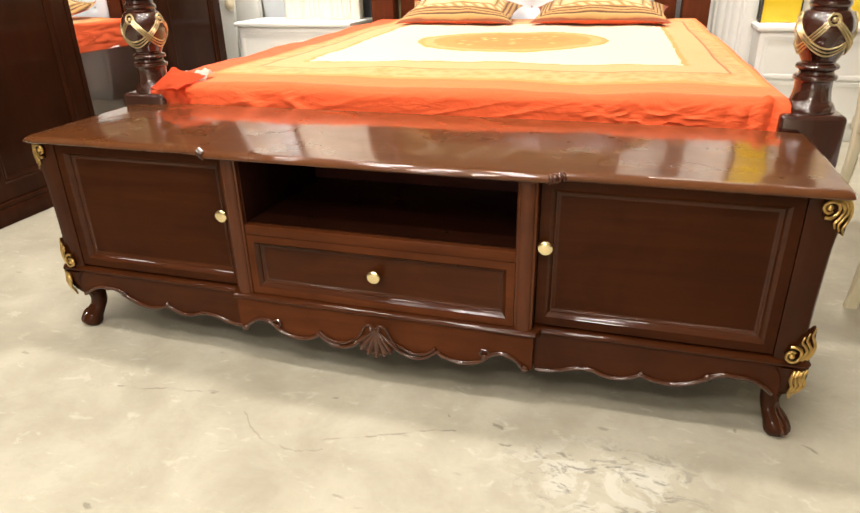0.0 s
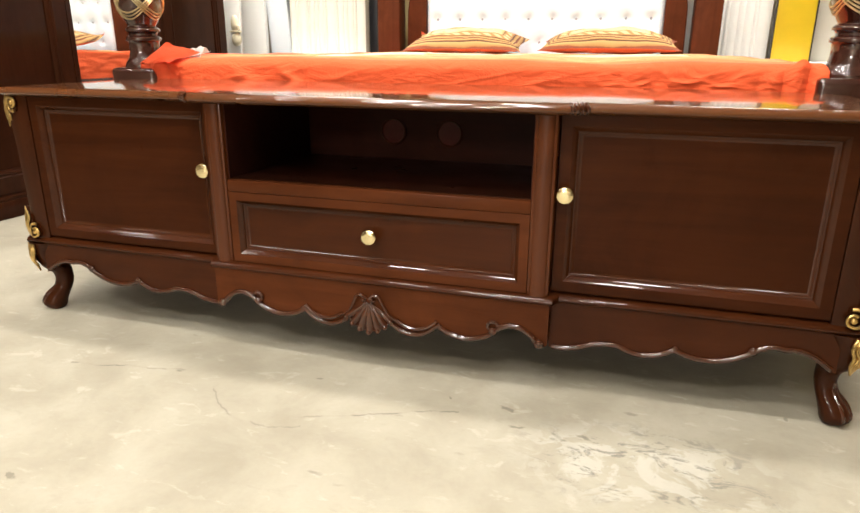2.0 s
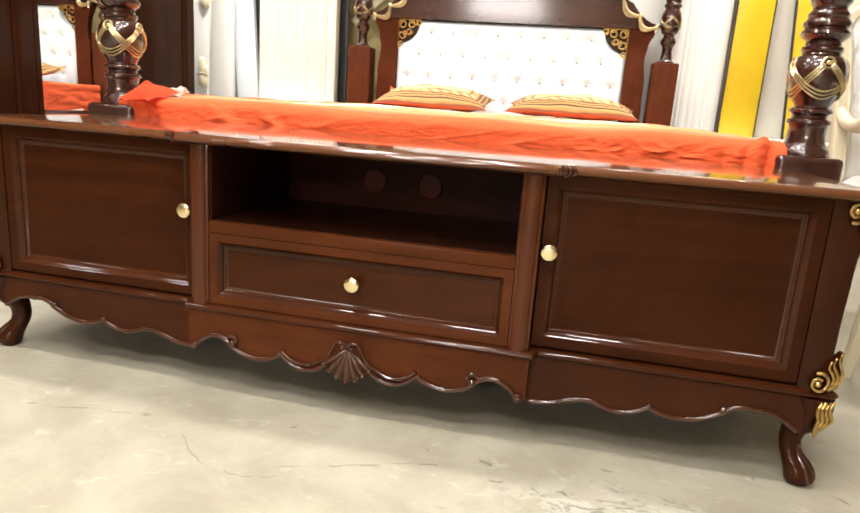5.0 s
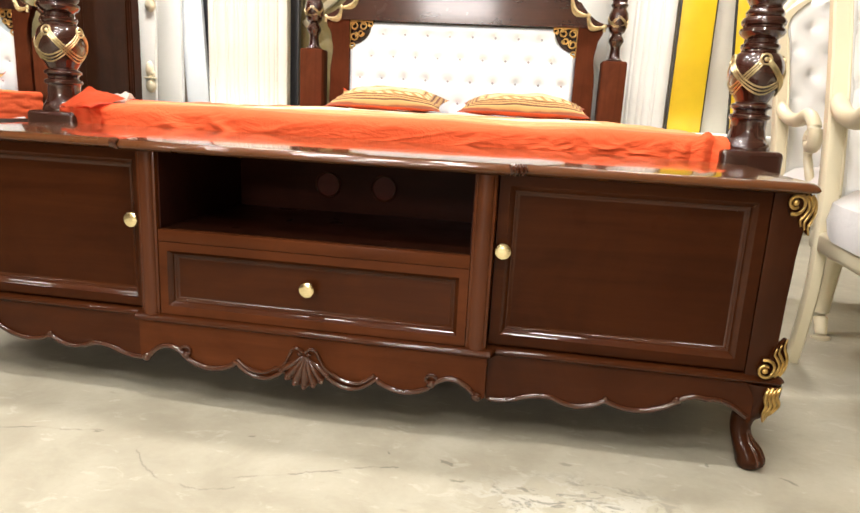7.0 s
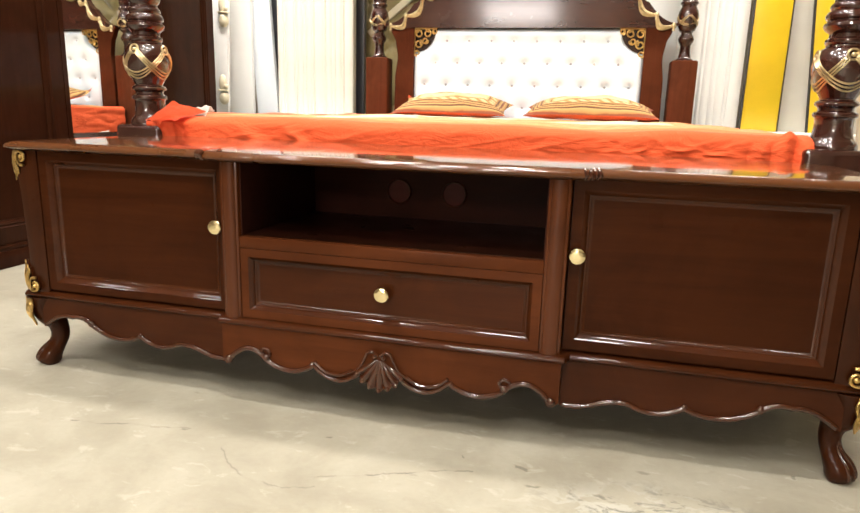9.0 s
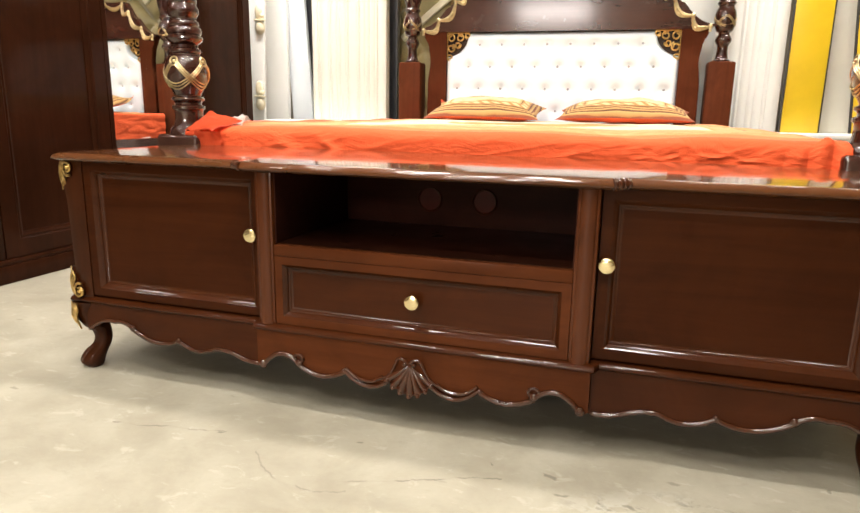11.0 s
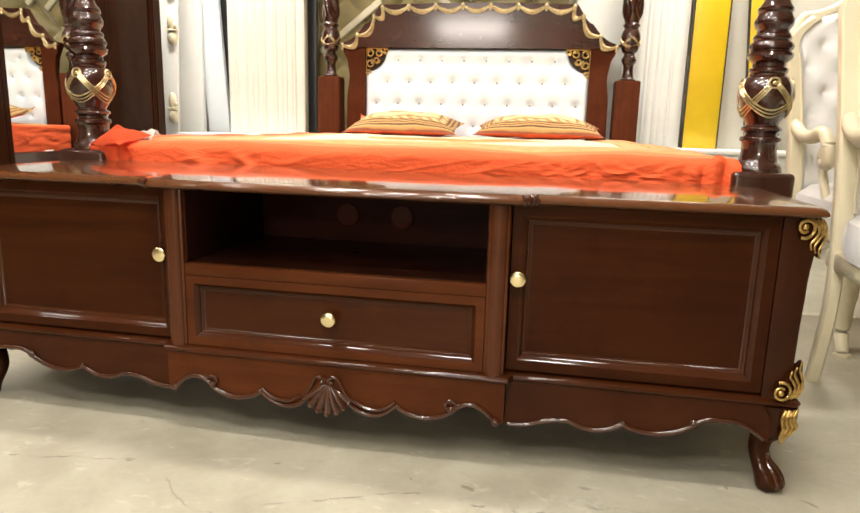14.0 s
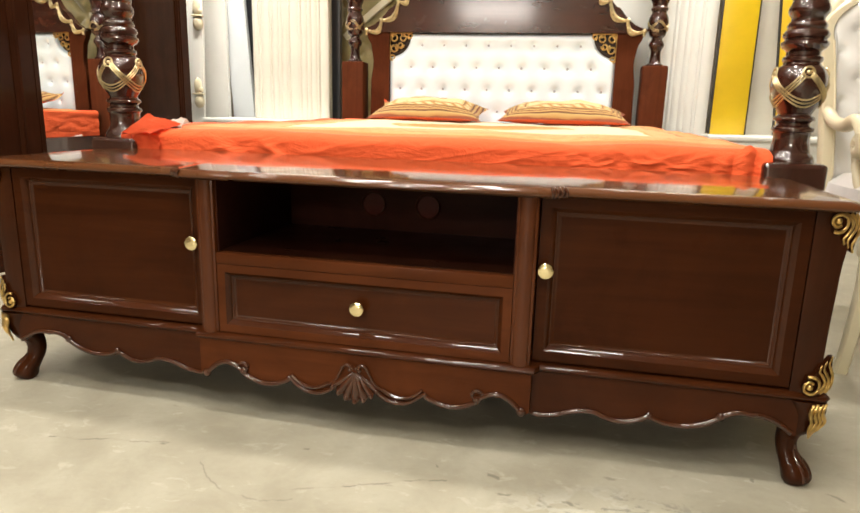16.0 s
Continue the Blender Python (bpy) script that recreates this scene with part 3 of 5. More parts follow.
def console():
    c = thing("tv_console", "long dark mahogany television console with gilded scrolls on concrete", "tv console")
    # top: side parts and a bolder middle, one moulded outline
    prof = [(0.022, 0.5835), (0.018, 0.5842), (0.0135, 0.5855), (0.0115, 0.5872), (0.0045, 0.5878), (0.0032, 0.5888), (0.0010, 0.5905), (0.0, 0.5925), (0.0004, 0.5945), (0.0016, 0.5970), (0.0034, 0.5993), (0.0056, 0.6014), (0.0082, 0.6033), (0.0112, 0.6048), (0.0142, 0.6057)]
    # the surface falls very slightly towards its edges
    prof += [(d, 0.612 - 0.0060 * (1 - (d - 0.016) / 0.22) ** 2) for d in (0.017, 0.028, 0.040, 0.055, 0.075, 0.100, 0.130, 0.165, 0.200, 0.236)]
    bm = bmesh.new()

    def outline(d):
        f, s = -0.036 + d, -0.010 + d
        pts = [(-0.999 + d, 0.452), (-0.999 + d, s + 0.022), (-0.993 + d, s + 0.005), (-0.974 + d, s), (-0.452, s), (-0.442, s - 0.004), (-0.436, f + 0.006), (-0.426, f)]
        return pts + [(-x, y) for x, y in reversed(pts)]

    rings = [[bm.verts.new((x, y, z)) for x, y in outline(d)] for d, z in prof]
    for lo, hi in zip(rings, rings[1:]):
        for k in range(len(lo)):
            bm.faces.new((lo[k], lo[(k + 1) % len(lo)], hi[(k + 1) % len(lo)], hi[k]))
    bm.faces.new(rings[-1])
    bm.faces.new(list(reversed(rings[0])))
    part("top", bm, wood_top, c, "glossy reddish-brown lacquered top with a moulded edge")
    for s in (-1, 1):
        bm = bmesh.new()
        for k in range(4):
            x, y = s * (0.424 + 0.0085 * k), -0.034 + 0.0075 * k
            tube(bm, fine([(x - s * 0.004, y + 0.004, 0.607), (x, y - 0.002, 0.601), (x + s * 0.001, y - 0.0025, 0.594), (x - s * 0.003, y + 0.002, 0.587)], 3), [0.0030 + 0.0014 * math.sin(math.pi * i / 9) for i in range(10)], 7)
        part("carved_bead", bm, wood_gloss, c)
    # carcass: back, floor, partitions, shelf, ends that swell outwards at the top
    bm = B(-0.93, 0.93, 0.43, 0.445, 0.20, 0.5845)
    part("back_panel", bm, wood_z, c, smooth=False)
    part("bottom_board", B(-0.93, 0.93, 0.03, 0.43, 0.212, 0.226), wood_x, c, smooth=False)
    part("shelf_board", B(-0.352, 0.352, -0.006, 0.43, 0.385, 0.412, bevel=0.002), wood_warm, c)
    # thin dark sheets over sides, floor and back put shade into the bay
    for s in (-1, 1):
        a, e = sorted((s * 0.352, s * 0.349))
        part("bay_side", B(a, e, 0.004, 0.405, 0.413, 0.584), wood_inside, c, smooth=False)
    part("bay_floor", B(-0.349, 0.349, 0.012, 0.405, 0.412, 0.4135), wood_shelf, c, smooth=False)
    part("shelf_lining", B(-0.352, 0.352, 0.405, 0.412, 0.412, 0.5845), wood_inside, c, smooth=False)
    for s in (-1, 1):
        # pilaster strip beside the open bay, with a half-round front
        x0, x1 = sorted((s * 0.352, s * 0.397))
        bm = B(x0, x1, -0.008, 0.43, 0.206, 0.5845, bevel=0.003)
        post = part("partition", bm, wood_warm_z, c)
        # low half-round face between two fillets
        bm = bmesh.new()
        rows = []
        for i in range(13):
            a = math.pi * i / 12
            rows.append([bm.verts.new(((x0 + x1) / 2 - 0.0165 * math.cos(a), -0.0075 - 0.0075 * math.sin(a), z)) for z in (0.208, 0.5825)])
        for p, q in zip(rows, rows[1:]):
            bm.faces.new((p[0], q[0], q[1], p[1]))
        part("half_round", bm, wood_warm_z, post)
        prof_end = through_points([(0.20, 0.986), (0.25, 0.984), (0.34, 0.985), (0.45, 0.988), (0.54, 0.995), (0.60, 0.998)])
        bm = bmesh.new()
        rows = []
        for i in range(15):
            z = 0.212 + (0.5845 - 0.212) * i / 14
            xo = prof_end(z)
            rows.append([bm.verts.new((s * x, y, z)) for x, y in ((0.921, 0.016), (xo - 0.036, 0.012), (xo - 0.010, 0.020), (xo, 0.045), (xo, 0.44), (0.921, 0.44))])
        for lo, hi in zip(rows, rows[1:]):
            for k in range(6):
                bm.faces.new((lo[k], lo[(k + 1) % 6], hi[(k + 1) % 6], hi[k]))
        bm.faces.new(rows[0])
        bm.faces.new(rows[-1])
        part("end_panel", bm, wood_z, c)
        # door with sunk field and knob
        x0, x1 = sorted((s * 0.400, s * 0.919))
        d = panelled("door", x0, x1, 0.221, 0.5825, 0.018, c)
        part("door_panel", B(x0 + 0.042, x1 - 0.042, 0.0352, 0.0375, 0.263, 0.5405), wood_x, d, smooth=False)
        knob(d, s * 0.417, 0.018, 0.428)
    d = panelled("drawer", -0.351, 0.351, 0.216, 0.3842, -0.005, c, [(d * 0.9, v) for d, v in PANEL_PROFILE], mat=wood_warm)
    part("drawer_panel", B(-0.312, 0.312, 0.0122, 0.0145, 0.255, 0.345), wood_side, d, smooth=False)
    knob(d, 0.0, 0.011, 0.306)
    # plinth moulding
    bm = bmesh.new()
    ring = [(-0.998, 0.45), (-0.998, 0.018), (-0.986, 0.004), (-0.418, 0.004), (-0.408, -0.022), (0.408, -0.022), (0.418, 0.004), (0.986, 0.004), (0.998, 0.018), (0.998, 0.45)]
    loops = []
    for d, z in ((0.012, 0.196), (0.004, 0.1985), (0.0008, 0.202), (0.0, 0.205), (0.001, 0.208), (0.004, 0.2112), (0.009, 0.2135), (0.014, 0.2142)):
        loops.append([bm.verts.new((x - math.copysign(d, x) if abs(x) > 0.9 else x, y + (d if y < 0.4 else 0), z)) for x, y in ring])
    for lo, hi in zip(loops, loops[1:]):
        for k in range(len(lo)):
            bm.faces.new((lo[k], lo[(k + 1) % len(lo)], hi[(k + 1) % len(lo)], hi[k]))
    bm.faces.new(loops[0])
    bm.faces.new(loops[-1])
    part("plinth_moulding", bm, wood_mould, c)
    # shaped aprons with a bead along the lower edge
    low_half = scalloped([(0.0, 0.085, 0.0), (0.052, 0.112, 0.0), (0.161, 0.119, 0.026), (0.284, 0.116, 0.021), (0.388, 0.098, -0.032), (0.402, 0.108, 0.0)])

    def low(x):
        return low_half(abs(x))

    n = 120
    xs = [-0.402 + 0.804 * i / n for i in range(n + 1)]
    part("apron", slab_between(bmesh.new(), xs, low, lambda x: 0.197, -0.014, 0.012), wood_warm, c)
    for s in (-1, 1):
        bm = bmesh.new()
        pts = [(s * x, -0.016, low(x) + 0.003) for x in [0.05 + 0.335 * i / 60 for i in range(61)]]
        tube(bm, pts, 0.0066, 10)
        for x, r in ((0.286, 0.010), (0.166, 0.007), (0.385, 0.011)):
            ball(bm, (s * x, -0.018, low(x) + 0.006), r, (1, 0.7, 1))
        # small curled leaf above each cusp
        tube(bm, [(s * (0.286 + 0.012 * math.cos(a)), -0.018, low(0.286) + 0.018 + 0.010 * math.sin(a)) for a in [k * 0.5 for k in range(9)]], 0.004, 6)
        part("apron_bead", bm, wood_gloss, c)
    # carved shell in the middle
    bm = bmesh.new()
    fan = []
    for i in range(57):
        a = radians(-62 + 124 * i / 56)
        lobe = abs(math.cos(3.5 * math.pi * (i / 56 * 2 - 1)))
        row = []
        for j in range(9):
            t = j / 8
            r = 0.006 + (0.066 + 0.006 * lobe) * t * (1 - 0.12 * abs(math.sin(a)))
            row.append(bm.verts.new((r * math.sin(a), -0.0155 - 0.0055 * math.sin(math.pi * t * 0.85) - 0.0062 * lobe * t, 0.158 - r * math.cos(a))))
        fan.append(row)
    for p, q in zip(fan, fan[1:]):
        for j in range(8):
            bm.faces.new((p[j], q[j], q[j + 1], p[j + 1]))
    shell = part("shell_carving", bm, wood_gloss, c, "carved scallop shell")
    bm = bmesh.new()
    for k in range(7):
        a = radians(-53 + 17.7 * k)
        r = 0.074 * (1 - 0.12 * abs(math.sin(a)))
        ball(bm, (r * math.sin(a), -0.024, 0.158 - r * math.cos(a)), 0.0062, (1, 0.8, 1), 8, 5)
    for s in (-1, 1):
        tube(bm, fine([(s * 0.003, -0.021, 0.166), (s * 0.014, -0.024, 0.176), (s * 0.027, -0.024, 0.173), (s * 0.034, -0.022, 0.158), (s * 0.047, -0.020, 0.134), (s * 0.068, -0.019, 0.118)], 4), [0.0045 - 0.0001 * i for i in range(21)], 7)
        ball(bm, (s * 0.011, -0.023, 0.163), 0.0055, (1, 0.8, 1), 8, 5)
        tube(bm, fine([(s * 0.066, -0.018, 0.122), (s * 0.095, -0.020, 0.108), (s * 0.130, -0.020, 0.110), (s * 0.155, -0.018, 0.127), (s * 0.160, -0.018, 0.132)], 4), 0.0042, 7)
    part("shell_border", bm, wood_gloss, shell, "glossy beaded border")
    lows = scalloped([(0.402, 0.094, 0.0), (0.470, 0.101, 0.004), (0.548, 0.113, -0.006), (0.654, 0.122, 0.017), (0.797, 0.137, 0.022), (0.852, 0.150, -0.008), (0.925, 0.128, -0.010), (0.944, 0.116, 0.0)])
    for s in (-1, 1):
        xs = [0.402 + 0.542 * i / 90 for i in range(91)]
        if s < 0:
            xs = [-x for x in reversed(xs)]
        part("apron", slab_between(bmesh.new(), xs, lambda x: lows(abs(x)), lambda x: 0.197, 0.012, 0.036), wood_side, c)
        bm = tube(bmesh.new(), [(s * x, 0.010, lows(x) + 0.003) for x in [0.41 + 0.525 * i / 70 for i in range(71)]], 0.0062, 10)
        ball(bm, (s * 0.797, 0.009, 0.142), 0.010, (1, 0.7, 1))
        ball(bm, (s * 0.655, 0.009, 0.127), 0.007, (1, 0.7, 1))
        part("apron_bead", bm, wood_gloss, c)
        part("side_apron", B(min(s * 0.955, s * 0.975), max(s * 0.955, s * 0.975), 0.09, 0.40, 0.125, 0.197, bevel=0.003), wood_x, c)
    # cabriole legs: knee outwards, slim ankle, scrolled toe
    shape = fine([(0.958, 0.043, 0.197, 0.041, 0.041), (0.966, 0.038, 0.165, 0.031, 0.033), (0.953, 0.050, 0.125, 0.030, 0.030), (0.946, 0.060, 0.104, 0.022, 0.023), (0.944, 0.062, 0.082, 0.020, 0.021), (0.948, 0.058, 0.062, 0.021, 0.022), (0.959, 0.047, 0.042, 0.027, 0.028), (0.965, 0.040, 0.022, 0.028, 0.029), (0.964, 0.041, 0.008, 0.024, 0.025), (0.963, 0.042, 0.0, 0.018, 0.018)], 4)
    for s in (-1, 1):
        for y0, k in ((0, 1), (0.455, -1)):
            bm = loft([(s * x, y0 + k * y, z, hx, hy) for x, y, z, hx, hy in shape], None, 24)
            leg = part("leg", bm, wood_z, c)
            # carved leaf over the toe: three ridges that curl at the tip
            bm = bmesh.new()
            for j in (-1, 0, 1):
                pts = []
                for x, y, z, hx, hy in shape:
                    if 0.012 < z < 0.085:
                        a = radians(-45 + 26 * j * min((0.10 - z) / 0.05, 1))
                        pts.append((s * (x + hx * 0.97 * math.cos(a)), y0 + k * (y + hy * 0.97 * math.sin(a)), z))
                tube(bm, pts, [0.0030 + 0.0014 * i / len(pts) for i in range(len(pts))], 8)
            part("toe_leaf", bm, wood_gloss, leg)
    # gilded scrolls on the front corners
    for s in (-1, 1):
        def corner(x, y, z, up, tilt=0):
            turn = Matrix.Rotation(radians(2 * s), 4, "Z") @ Matrix.Rotation(radians(tilt * s), 4, "Y")
            return Matrix.Translation((s * x, y, z)) @ turn @ Matrix.Diagonal((s, 1, up, 1))
        flame_scroll(c, corner(0.944, 0.010, 0.5835, -1), 0.92)
        flame_scroll(c, corner(0.940, 0.008, 0.2145, 1), 0.92)
        knee_leaf(c, s)
    # cable holes in the back panel, rimmed with brown plastic
    for x in (-0.093, 0.065):
        bm = lathe([(0.031, 0), (0.036, 0.0), (0.037, 0.004), (0.034, 0.006), (0.031, 0.004), (0.030, 0.001)], 32)
        bm.transform(Matrix.Translation((x, 0.4045, 0.487)) @ Matrix.Rotation(radians(90), 4, "X"))
        cap = part("cable_grommet", bm, grommet_red, c, "round brown cable-hole cover")
        rim = tube(bmesh.new(), [(x + 0.0335 * math.cos(k * math.pi / 20), 0.3985, 0.487 + 0.0335 * math.sin(k * math.pi / 20)) for k in range(41)], 0.0022, 8)
        part("rim", rim, wood_z, cap, "raised rim")
    # hand-made: one end stands a little further out than the other
    for ob in c.children_recursive:
        for v in ob.data.vertices:
            if v.co.x < -0.4:
                v.co.x -= 0.019 * min((-0.4 - v.co.x) / 0.59, 1.0) ** 3
    return c


console()


# ---- the four-poster bed ----
BED = pose(0.004, 0.540, 0, 0, 0, 2.2)
POST = fine([(0.0615, 0.638), (0.0615, 0.648), (0.056, 0.660), (0.049, 0.669), (0.0445, 0.688), (0.045, 0.705)], 4) + [(0.046, 0.708), (0.051, 0.711), (0.052, 0.717), (0.050, 0.722), (0.042, 0.726), (0.041, 0.732), (0.044, 0.736), (0.050, 0.739), (0.051, 0.744), (0.048, 0.749), (0.040, 0.753)]
POST += fine([(0.040, 0.755), (0.047, 0.768), (0.059, 0.792), (0.0670, 0.828), (0.063, 0.856), (0.053, 0.874), (0.045, 0.880)], 5) + [(0.044, 0.885), (0.047, 0.888), (0.048, 0.893), (0.047, 0.899), (0.041, 0.903), (0.040, 0.912)]
POST += [(0.044, 0.916), (0.052, 0.922), (0.0565, 0.930), (0.055, 0.937), (0.049, 0.941), (0.049, 0.944), (0.0535, 0.948), (0.0545, 0.956), (0.050, 0.964), (0.044, 0.968), (0.046, 0.972), (0.047, 0.977), (0.044, 0.983), (0.039, 0.988), (0.0385, 0.994)]
POST += [(0.041, 0.998), (0.0465, 1.006), (0.0485, 1.014), (0.047, 1.022), (0.042, 1.032), (0.040, 1.038), (0.043, 1.042), (0.043, 1.050), (0.038, 1.056), (0.033, 1.064), (0.0285, 1.072)]
POST += fine([(0.0275, 1.08), (0.0275, 1.12), (0.031, 1.20), (0.034, 1.30), (0.034, 1.55), (0.028, 1.85), (0.030, 1.90), (0.042, 1.94), (0.036, 2.00), (0.012, 2.05), (0.003, 2.06)], 4)


def rope(z, a, z0=1.12, z1=1.86, deep=0.10, lobes=4, pitch=11.0):
    k = min(max((z - z0) / 0.04, 0), 1) * min(max((z1 - z) / 0.04, 0), 1)
    return 1 + k * deep * math.cos(lobes * a + pitch * z * 2.2)


def swagged(parent, x, y, r, zc, zs, mat):
    """Gilded cords and rosettes round the bulb of a post: radius r, centre zc, scale zs."""
    def at(a, h, lift):
        k = 1 - 0.38 * (h / 0.052) ** 2 if h > 0 else 1 - 0.47 * (h / 0.076) ** 2
        rr = r * k + lift
        return (x + rr * math.cos(a), y + rr * math.sin(a), zc + h * zs)

    for q in range(4):
        a0 = math.pi / 2 * q
        for s in (-1, 1):
            bm = bmesh.new()
            for j in (-1, 0, 1):
                pts = []
                for i in range(19):
                    t = i / 18
                    h = 0.026 - 0.074 * math.sin(t * math.pi / 2) + j * 0.0088
                    pts.append(at(a0 + s * (0.10 + 1.475 * t), h, 0.0022 if s > 0 else 0.0002))
                tube(bm, pts, (0.0026 if s > 0 else 0.0023) * zs, 6)
            part("swag", bm, mat, parent, "gold-painted carved cords")
        bmr = bmesh.new()
        tube(bmr, [(0.0132 * math.cos(k * math.pi / 12), 0.0132 * math.sin(k * math.pi / 12), 0.002) for k in range(25)], 0.0030, 6)
        ball(bmr, (0, 0, 0.002), 0.0062, (1, 1, 0.7), 12, 6)
        p = at(a0, 0.029, 0.0010)
        bmr.transform(Matrix.Translation(p) @ Matrix.Rotation(a0, 4, "Z") @ Matrix.Rotation(radians(78), 4, "Y") @ Matrix.Diagonal((zs, zs, zs, 1)))
        part("rosette", bmr, mat, parent, "gold-painted rosette")


def tuft(u, v, pts, wide=0.16):
    d = min((u - a) ** 2 + (v - b) ** 2 for a, b in pts)
    return math.exp(-d / 0.0004) * 0.42 + math.exp(-d / 0.0028) * wide


def upholstered(name, x0, x1, z0, top, y, puff, pts, mat, parent, nx=140, nz=60, label="", wide=0.16):
    """A deep-buttoned cushion standing in the xz plane, its face towards -y."""
    bm = bmesh.new()
    grid = []
    for i in range(nx + 1):
        x = x0 + (x1 - x0) * i / nx
        zt = top(x)
        col = []
        for j in range(nz + 1):
            z = z0 + (zt - z0) * j / nz
            edge = min(x - x0, x1 - x, z - z0, zt - z)
            e = min(edge / 0.045, 1)
            h = puff * math.sqrt(max(1 - (1 - e) ** 2, 0))
            col.append(bm.verts.new((x, y - h + puff * 0.95 * tuft(x, z, pts, wide) * e, z)))
        grid.append(col)
    for a, b in zip(grid, grid[1:]):
        for j in range(nz):
            bm.faces.new((a[j], b[j], b[j + 1], a[j + 1]))
    return part(name, bm, mat, parent, label)


def bed():
    b = thing("four_poster_bed", "dark mahogany four-poster bed with white tufted headboard and gilded swags", "bed", m=BED)
    for x in (-0.968, 1.008):
        p = part("foot_post", lathe([(r, z + 0.010 * min(max((z - 0.67) / 0.03, 0), 1)) for r, z in POST], 48, lambda z, a: rope(z, a, 1.11, 1.86, 0.07, 10, 0.0)), wood_bed, b, "turned glossy dark mahogany post")
        p.location = (x, 0, 0)
        bm = bmesh.new()
        box(bm, -0.078, 0.078, -0.074, 0.074, 0.0, 0.641, bevel=0.013, seg=3)
        part("post_block", bm, wood_bed, p)
        swagged(p, 0, 0, 0.0670, 0.840, 1.0, gilding_pale)
    # head posts, smaller
    hp = [(0.052, 1.040), (0.054, 1.048), (0.040, 1.062), (0.033, 1.10), (0.034, 1.13), (0.046, 1.15), (0.050, 1.165), (0.044, 1.18), (0.034, 1.20), (0.050, 1.215), (0.062, 1.25), (0.066, 1.28), (0.060, 1.32), (0.046, 1.35), (0.052, 1.36), (0.056, 1.37), (0.048, 1.382), (0.050, 1.40), (0.056, 1.44), (0.058, 1.60), (0.048, 2.0), (0.044, 2.02), (0.020, 2.10), (0.005, 2.12)]
    for x in (-0.957, 0.948):
        p = part("head_post", lathe(fine([(r * 0.92, z) for r, z in hp], 5), 48, lambda z, a: rope(z, a, 1.40, 1.98, 0.20, 4, 10.0)), wood_bed, b, "turned dark mahogany post with twisted shaft")
        p.location = (x, 2.42, 0)
        part("post_block", B(-0.075, 0.075, -0.066, 0.066, 0, 1.041, bevel=0.012), wood_brown, p, "plain squared brown post foot")
        swagged(p, 0, 0, 0.061, 1.275, 0.8, gilding_pale)
    # headboard
    hb = part("headboard", B(-0.80, 0.80, 2.43, 2.455, 0.35, 1.24), wood_bed, b, "brown mahogany headboard with scalloped crest", smooth=False)
    for s in (-1, 1):
        outer = through_points([(0.30, 0.850), (0.90, 0.838), (1.05, 0.822), (1.14, 0.835), (1.20, 0.862), (1.24, 0.885)])
        bm = bmesh.new()
        rows = []
        for i in range(40):
            z = 0.30 + 0.935 * i / 39
            rows.append([bm.verts.new(q) for q in ((s * 0.715, 2.385, z), (s * (outer(z) - 0.004), 2.385, z), (s * outer(z), 2.389, z), (s * outer(z), 2.43, z), (s * 0.715, 2.43, z))])
        for lo, hi in zip(rows, rows[1:]):
            for k in range(5):
                bm.faces.new((lo[k], lo[(k + 1) % 5], hi[(k + 1) % 5], hi[k]))
        bm.faces.new(rows[0])
        bm.faces.new(rows[-1])
        part("stile", bm, wood_brown, hb, "brown mahogany stile")

    def crest(x):
        a = abs(x)
        if a < 0.615:
            return 1.487 + 0.012 * (1 - (a / 0.615) ** 2) - 0.004 * abs(math.cos(math.pi * a / 0.1714))
        if a < 0.715:
            t = (a - 0.615) / 0.10
            return 1.487 - 0.115 * math.sin(t * math.pi / 2) ** 1.2
        t = min((a - 0.715) / 0.185, 1.0)
        return 1.372 - 0.122 * (1 - (1 - t) ** 2.2)

    xs = [-0.90 + 1.80 * i / 240 for i in range(241)]
    part("crest_rail", slab_between(bmesh.new(), xs, lambda x: 1.226 + 0.012 * max(abs(x) - 0.83, 0) / 0.07, crest, 2.372, 2.425), wood_crest, hb, "dark glossy scalloped crest")
    # gilded swags under the crest edge: alternate arcs with small tassels
    bm = bmesh.new()
    stops = [-0.865, -0.765, -0.655, -0.600, -0.429, -0.257, -0.086, 0.086, 0.257, 0.429, 0.600, 0.655, 0.765, 0.865]
    for x0, x1 in zip(stops, stops[1:]):
        z0, z1 = crest(x0 * 0.995) - 0.020, crest(x1 * 0.995) - 0.020
        steep = abs(z1 - z0) > 0.03
        for off, rr in ((0, 0.0085), (0.018, 0.006)):
            pts = []
            for i in range(15):
                t = i / 14
                sag = math.sin(math.pi * t) * (0.026 if not steep else 0.028) + off * math.sin(math.pi * t)
                xx = x0 + (x1 - x0) * t
                if steep:
                    xx += -math.copysign(sag * 0.7, x0 + x1)
                pts.append((xx, 2.368, z0 + (z1 - z0) * t - sag))
            tube(bm, pts, rr, 6)
        for i in range(1, 12):
            p = pts[1 + i]
            ball(bm, (p[0], 2.366, p[2] + 0.009), 0.0075, u=6, v=4)
    for x in stops:
        z = crest(x * 0.995) - 0.018
        ball(bm, (x, 2.364, z), 0.014, (1, 0.7, 1.2), 10, 6)
        tube(bm, [(x, 2.364, z), (x, 2.362, z - 0.03)], [0.006, 0.010], 6)
    part("swag_trim", bm, gilding_pale, hb, "gold-painted swag garland")
